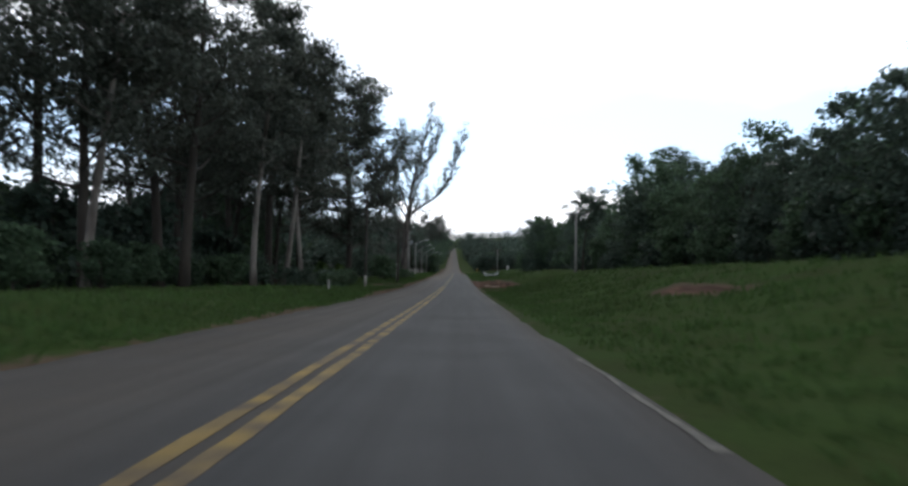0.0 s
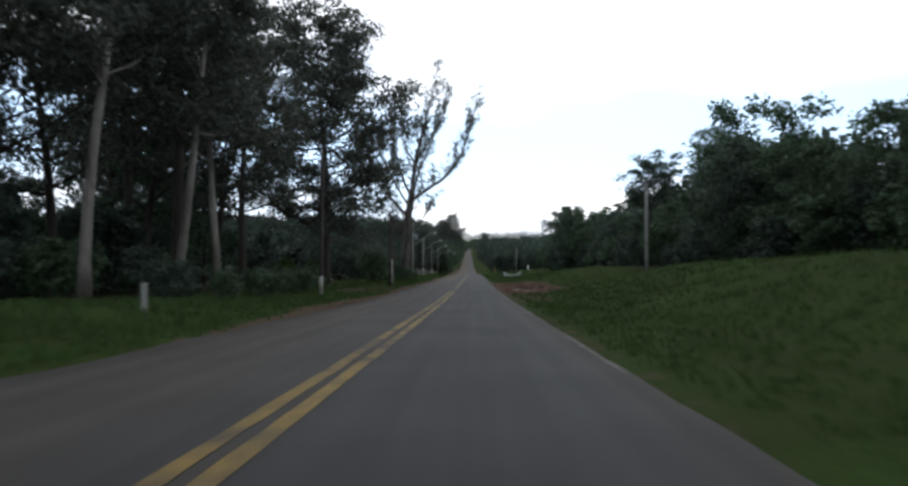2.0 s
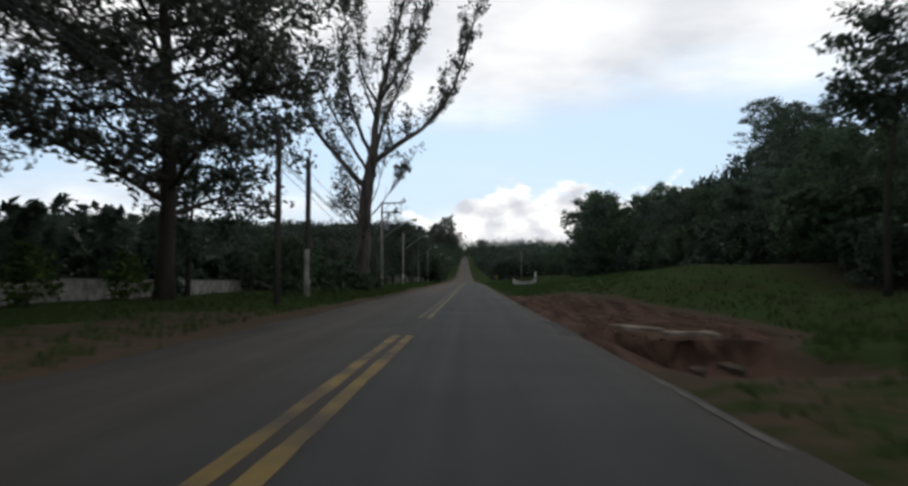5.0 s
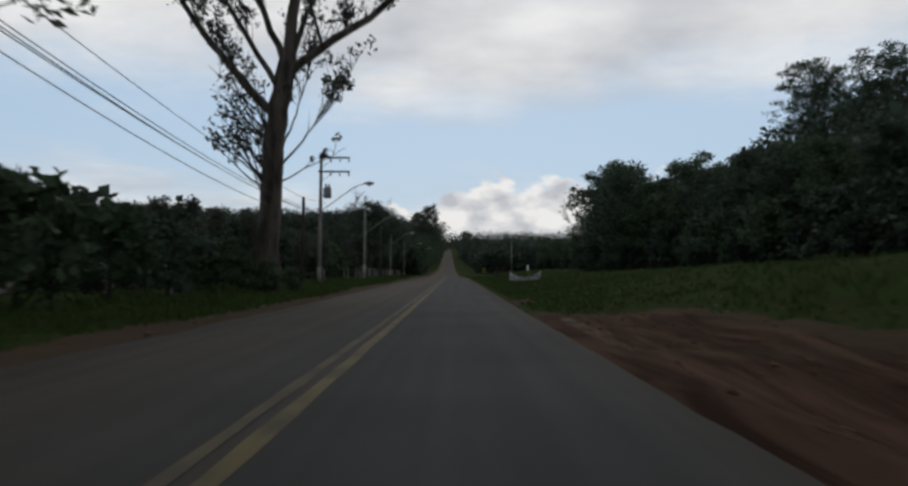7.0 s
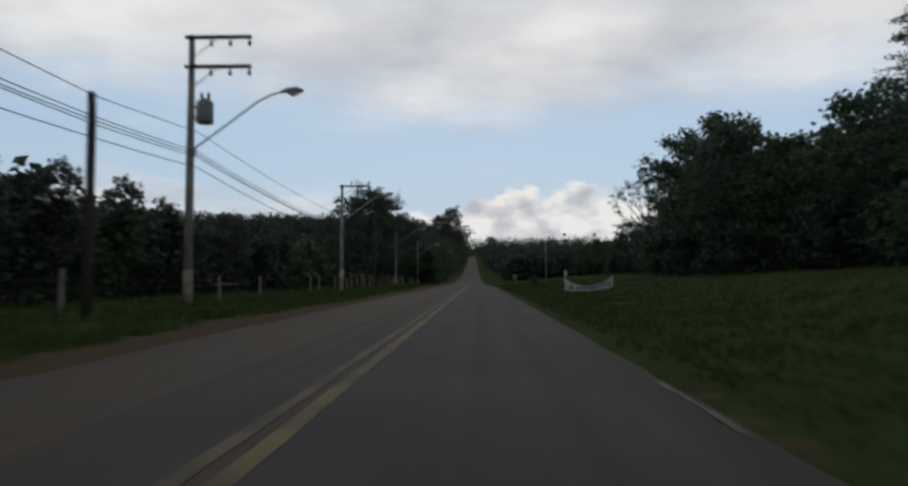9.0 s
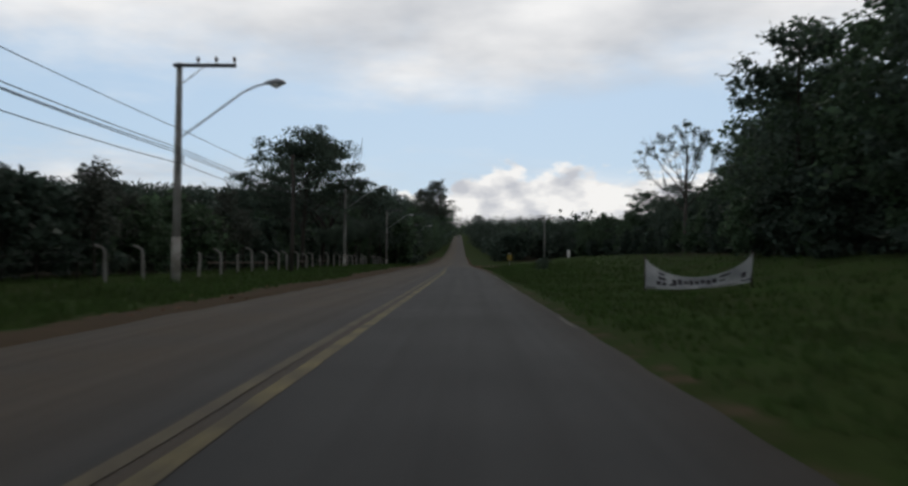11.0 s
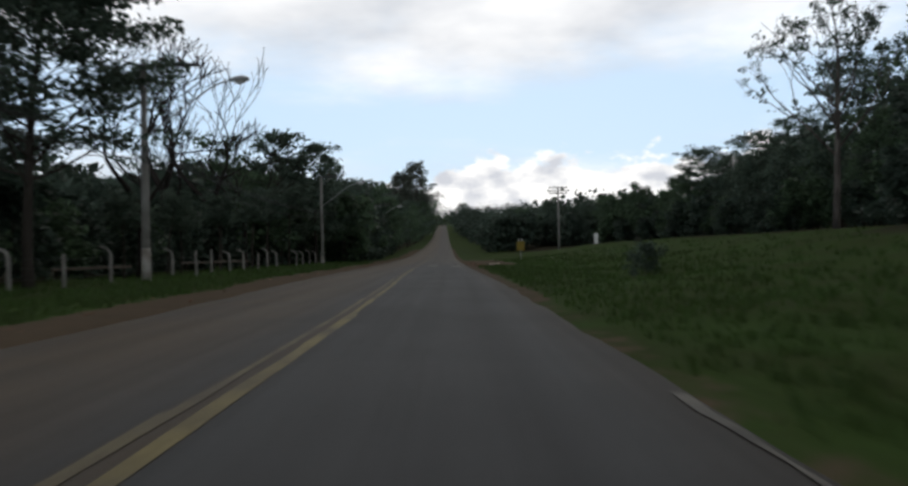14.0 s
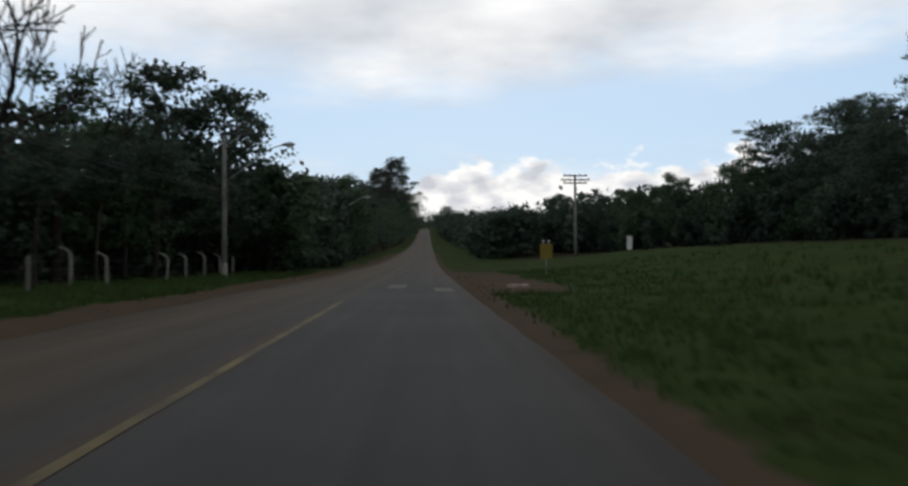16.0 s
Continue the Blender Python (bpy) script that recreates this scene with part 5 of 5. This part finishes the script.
def banner():
    """A cloth sagging between two stakes, with lines of faded print."""
    y = 191.2
    xa, xb = 6.03, 9.57
    ob = empty_thing("banner", Matrix.Translation((0, y, 0)), "sagging white cloth banner with faded print between two stakes", "banner")
    za, zb = land(xa, y), land(xb, y)
    nx, nz = 24, 8

    def top(t):
        return (1.15 * (1 - t) + 1.36 * t) - 0.73 * (4 * t * (1 - t)) ** 0.8

    def low(t):
        return (0.15 * (1 - t) + 0.39 * t) - 0.11 * 4 * t * (1 - t)

    def spot(t, s, out=0.0):
        z0 = road_z(y)
        return (xa + (xb - xa) * t, -0.05 * math.sin(t * 9) - 0.06 * math.sin(s * 3 + t * 5) - out, z0 + low(t) + (top(t) - low(t)) * s)

    verts = [spot(i / nx, j / nz, o) for o in (0.0, -0.006) for j in range(nz + 1) for i in range(nx + 1)]
    w, k = nx + 1, (nx + 1) * (nz + 1)
    faces = [(j * w + i, j * w + i + 1, (j + 1) * w + i + 1, (j + 1) * w + i) for j in range(nz) for i in range(nx)]
    faces += [tuple(q + k for q in reversed(fc)) for fc in faces]
    cloth = part("cloth", mesh_of("cloth", verts, faces, M["cloth"], True), None, ob)
    marks = [(0.12, 0.18, 0.74, 0.84), (0.115, 0.19, 0.47, 0.62), (0.10, 0.14, 0.20, 0.38), (0.15, 0.19, 0.20, 0.38), (0.22, 0.28, 0.22, 0.34)]
    marks += [(0.25 + 0.055 * k, 0.25 + 0.055 * k + 0.04, 0.30 + 0.05 * (k % 3), 0.66 + 0.07 * (k % 2)) for k in range(8)]
    marks += [(0.70, 0.79, 0.70, 0.86), (0.70, 0.75, 0.40, 0.52), (0.90, 0.94, 0.28, 0.52), (0.01, 0.10, 0.03, 0.07), (0.50, 0.86, 0.05, 0.10), (0.90, 0.99, 0.10, 0.16)]
    for t0, t1, s0, s1 in marks:
        v = [spot(t0 + (t1 - t0) * i / 6, s, 0.012) for s in (s0, s1) for i in range(7)]
        part("print_bar", mesh_of("print_bar", v, [(i, i + 1, i + 8, i + 7) for i in range(6)], M["banner_ink"]), None, cloth, "faded dark print")
    fold = [spot(0.30 + 0.34 * i / 10, s, 0.016 + (0.03 if s < 1.0 else 0.0)) for s in (0.90, 1.02) for i in range(11)]
    part("fold", mesh_of("fold", fold, [(i, i + 1, i + 12, i + 11) for i in range(10)], M["cloth"], True), None, cloth, "folded upper hem")
    for x, z, h in ((xa, za, 1.15), (xb, zb, 1.36)):
        part("stake", tube_mesh("stake", [(x, 0.03, z - 0.2), (x, 0.03, road_z(y) + h + 0.08)], [0.035, 0.03], M["old_wood"], 7), None, ob)


banner()


def gutter_run(parent, mat, x0, y0, x1, y1, w, lift, deep=0.30, lies=False):
    """One length of gutter, laid a little crooked, with broken sides and sunken ends."""
    n = max(int((y1 - y0) / 0.16), 5)
    v, f = [], []
    for i in range(n + 1):
        t = i / n
        y = y0 + (y1 - y0) * t
        x = x0 + (x1 - x0) * t + 0.05 * noise.noise((y * 0.9, x0, 2.0))
        taper = min(1.0, 0.35 + 3.2 * t, 0.35 + 3.2 * (1 - t))
        left = w * taper * (1 + 0.8 * noise.noise((y * 2.6, x0, 6.0)))
        right = w * taper * (1 + 0.8 * noise.noise((y * 2.2, x0, 16.0)))
        z = (land(x, y) if lies else road_z(y)) + lift + 0.05 * noise.noise((y * 1.9, 1.0, x0)) - 0.04 * (1 - taper)
        for dx, dz in ((-left * 1.15, -deep), (-left, -0.015), (-left * 0.3, 0.0), (right * 0.4, -0.02), (right, 0.01), (right * 1.15, -deep)):
            v.append((x + dx, y, z + dz))
    for i in range(n):
        for k in range(5):
            f.append((i * 6 + k, (i + 1) * 6 + k, (i + 1) * 6 + k + 1, i * 6 + k + 1))
    f += [tuple(range(6)), tuple(n * 6 + 5 - k for k in range(6))]
    part("slab", mesh_of("slab", v, f, mat), None, parent)


def gutters():
    """Broken concrete gutter along the road, half washed out."""
    ob = empty_thing("gutter", Matrix.Identity(4), "broken pale concrete gutter beside red earth", "gutter")
    for run in ((2.72, 119.8, 2.58, 122.6, 0.13, 0.02), (2.52, 132.3, 2.54, 132.9, 0.18, 0.08), (2.86, 117.6, 2.74, 118.7, 0.11, -0.01), (2.55, 114.8, 2.40, 115.5, 0.10, 0.0)):
        gutter_run(ob, M["gutter"], *run, 0.10, True)
    ob = empty_thing("drain_edge", Matrix.Identity(4), "broken pale concrete drain edge in a washed-out gully", "gutter")
    for run in ((4.55, 88.2, 3.8, 89.5, 0.14, 0.07), (3.78, 89.55, 2.95, 90.9, 0.15, 0.09), (3.72, 84.3, 3.55, 85.0, 0.08, -0.17), (2.62, 82.6, 2.58, 82.9, 0.06, 0.0)):
        gutter_run(ob, M["slab"] if run[1] > 86 else M["gutter"], *run, 0.09)


gutters()


def culvert_slab():
    """A loose slab over a drain at the side track."""
    ob = empty_thing("culvert_slab", Matrix.Identity(4), "broken pale concrete slab lying on bare earth", "slab")
    gutter_run(ob, M["slab"], 3.35, 264.0, 3.2, 265.0, 0.32, 0.10, 0.12)


culvert_slab()


def board_sign(x, y, w, h, base, mat, label, diamond=False):
    ob = empty_thing("road_sign", Matrix.Translation((x, y, land(x, y))), label, "sign")
    part("sign_post", tube_mesh("sign_post", [(0, 0.04, -0.2), (0, 0.04, base + h * 0.8)], [0.035, 0.035], M["steel"], 8), None, ob)
    bm = bmesh.new()
    box(bm, 0, 0, base + h / 2, w, 0.02, h, 0.004, Matrix.Rotation(radians(45), 4, "Y") if diamond else None)
    part("sign_board", bm, mat, ob)
    return ob


board_sign(19.3, 312.5, 0.55, 1.35, 0.2, M["sign_white"], "white rectangular board on a post at the wood's edge")
warning = board_sign(6.45, 280, 0.7, 0.85, 1.0, M["sign_yellow"], "dull yellow warning board with two small reflectors beside the road")
for dx in (-0.16, 0.14):
    part("reflector", tube_mesh("reflector", [(dx, 0.0, 1.86), (dx, 0.0, 1.95), (dx, 0.0, 2.06)], [0.02, 0.045, 0.04], M["sign_white"], 8), None, warning, "small pale reflector")


# ---------------------------------------------------------------- rubble and grass
def rubble():
    """Clods and small stones on the bare earth beside the road."""
    r = random.Random(21)
    verts, faces = [], []
    spots = [(r.uniform(2.5, 8.5), r.uniform(88, 128)) for _ in range(420)]
    spots += [(r.uniform(-8.2, -5.6), r.uniform(54, 100)) for _ in range(160)]
    spots += [(r.uniform(2.2, 3.2), r.uniform(256, 280)) for _ in range(110)]
    spots += [(r.uniform(-7.6, -5.6), r.uniform(100, 290)) for _ in range(220)]
    for x, y in spots:
        x += bend(y)
        z, size = land(x, y), r.uniform(0.02, 0.05) * (1.7 if r.random() < 0.12 else 1)
        o = len(verts)
        for i in range(6):
            d = ((1, 0, 0), (-1, 0, 0), (0, 1, 0), (0, -1, 0), (0, 0, 0.8), (0, 0, -0.8))[i]
            verts.append(tuple(c + size * v * r.uniform(0.7, 1.3) + r.uniform(-0.2, 0.2) * size for c, v in zip((x, y, z + size * 0.3), d)))
        faces += [(o + a, o + b, o + c) for a, b, c in ((0, 2, 4), (2, 1, 4), (1, 3, 4), (3, 0, 4), (2, 0, 5), (1, 2, 5), (3, 1, 5), (0, 3, 5))]
    tagged(new("rubble", mesh_of("rubble", verts, faces, M["clod"])), "loose clods and stones on the bare red earth", "rubble", kind="stuff")


rubble()


def grass_field():
    npr = np.random.RandomState(11)
    verts, faces = [], []

    def tuft(x, y, h):
        z = land(x, y)
        for _ in range(4):
            a = npr.uniform(0, 6.28)
            w = npr.uniform(0.015, 0.035) * (1 + h)
            dx, dy = math.cos(a), math.sin(a)
            hh = h * npr.uniform(0.6, 1.3)
            bx, by = x + npr.normal(0, 0.12), y + npr.normal(0, 0.12)
            lx, ly = npr.normal(0, 0.3) * hh, npr.normal(0, 0.3) * hh
            o = len(verts)
            verts.extend([(bx - dx * w, by - dy * w, z - 0.05), (bx + dx * w, by + dy * w, z - 0.05), (bx + lx * 0.4 + dx * w * 0.7, by + ly * 0.4 + dy * w * 0.7, z + hh * 0.6), (bx + lx, by + ly, z + hh)])
            faces.append((o, o + 1, o + 2, o + 3))

    for side in (1, -1):
        for _ in range(19000):
            y = npr.uniform(2, 290)
            d = npr.exponential(5.0)
            x = 2.35 + d if side > 0 else -5.75 - d * 0.6
            if abs(x) > 22 or npr.uniform() < bare_earth(x, y) * 1.4:
                continue
            tall = 0.5 + 0.5 * noise.noise((x * 0.3, y * 0.3, 2.0))
            tuft(x + bend(y), y, 0.07 + 0.2 * max(tall, 0) * min(abs(x) / 8, 1.2))
    ob = new("grass", mesh_of("grass", verts, faces, M["grass"]))
    tagged(ob, "rough dark green grass on the verges", "grass", kind="stuff")


grass_field()
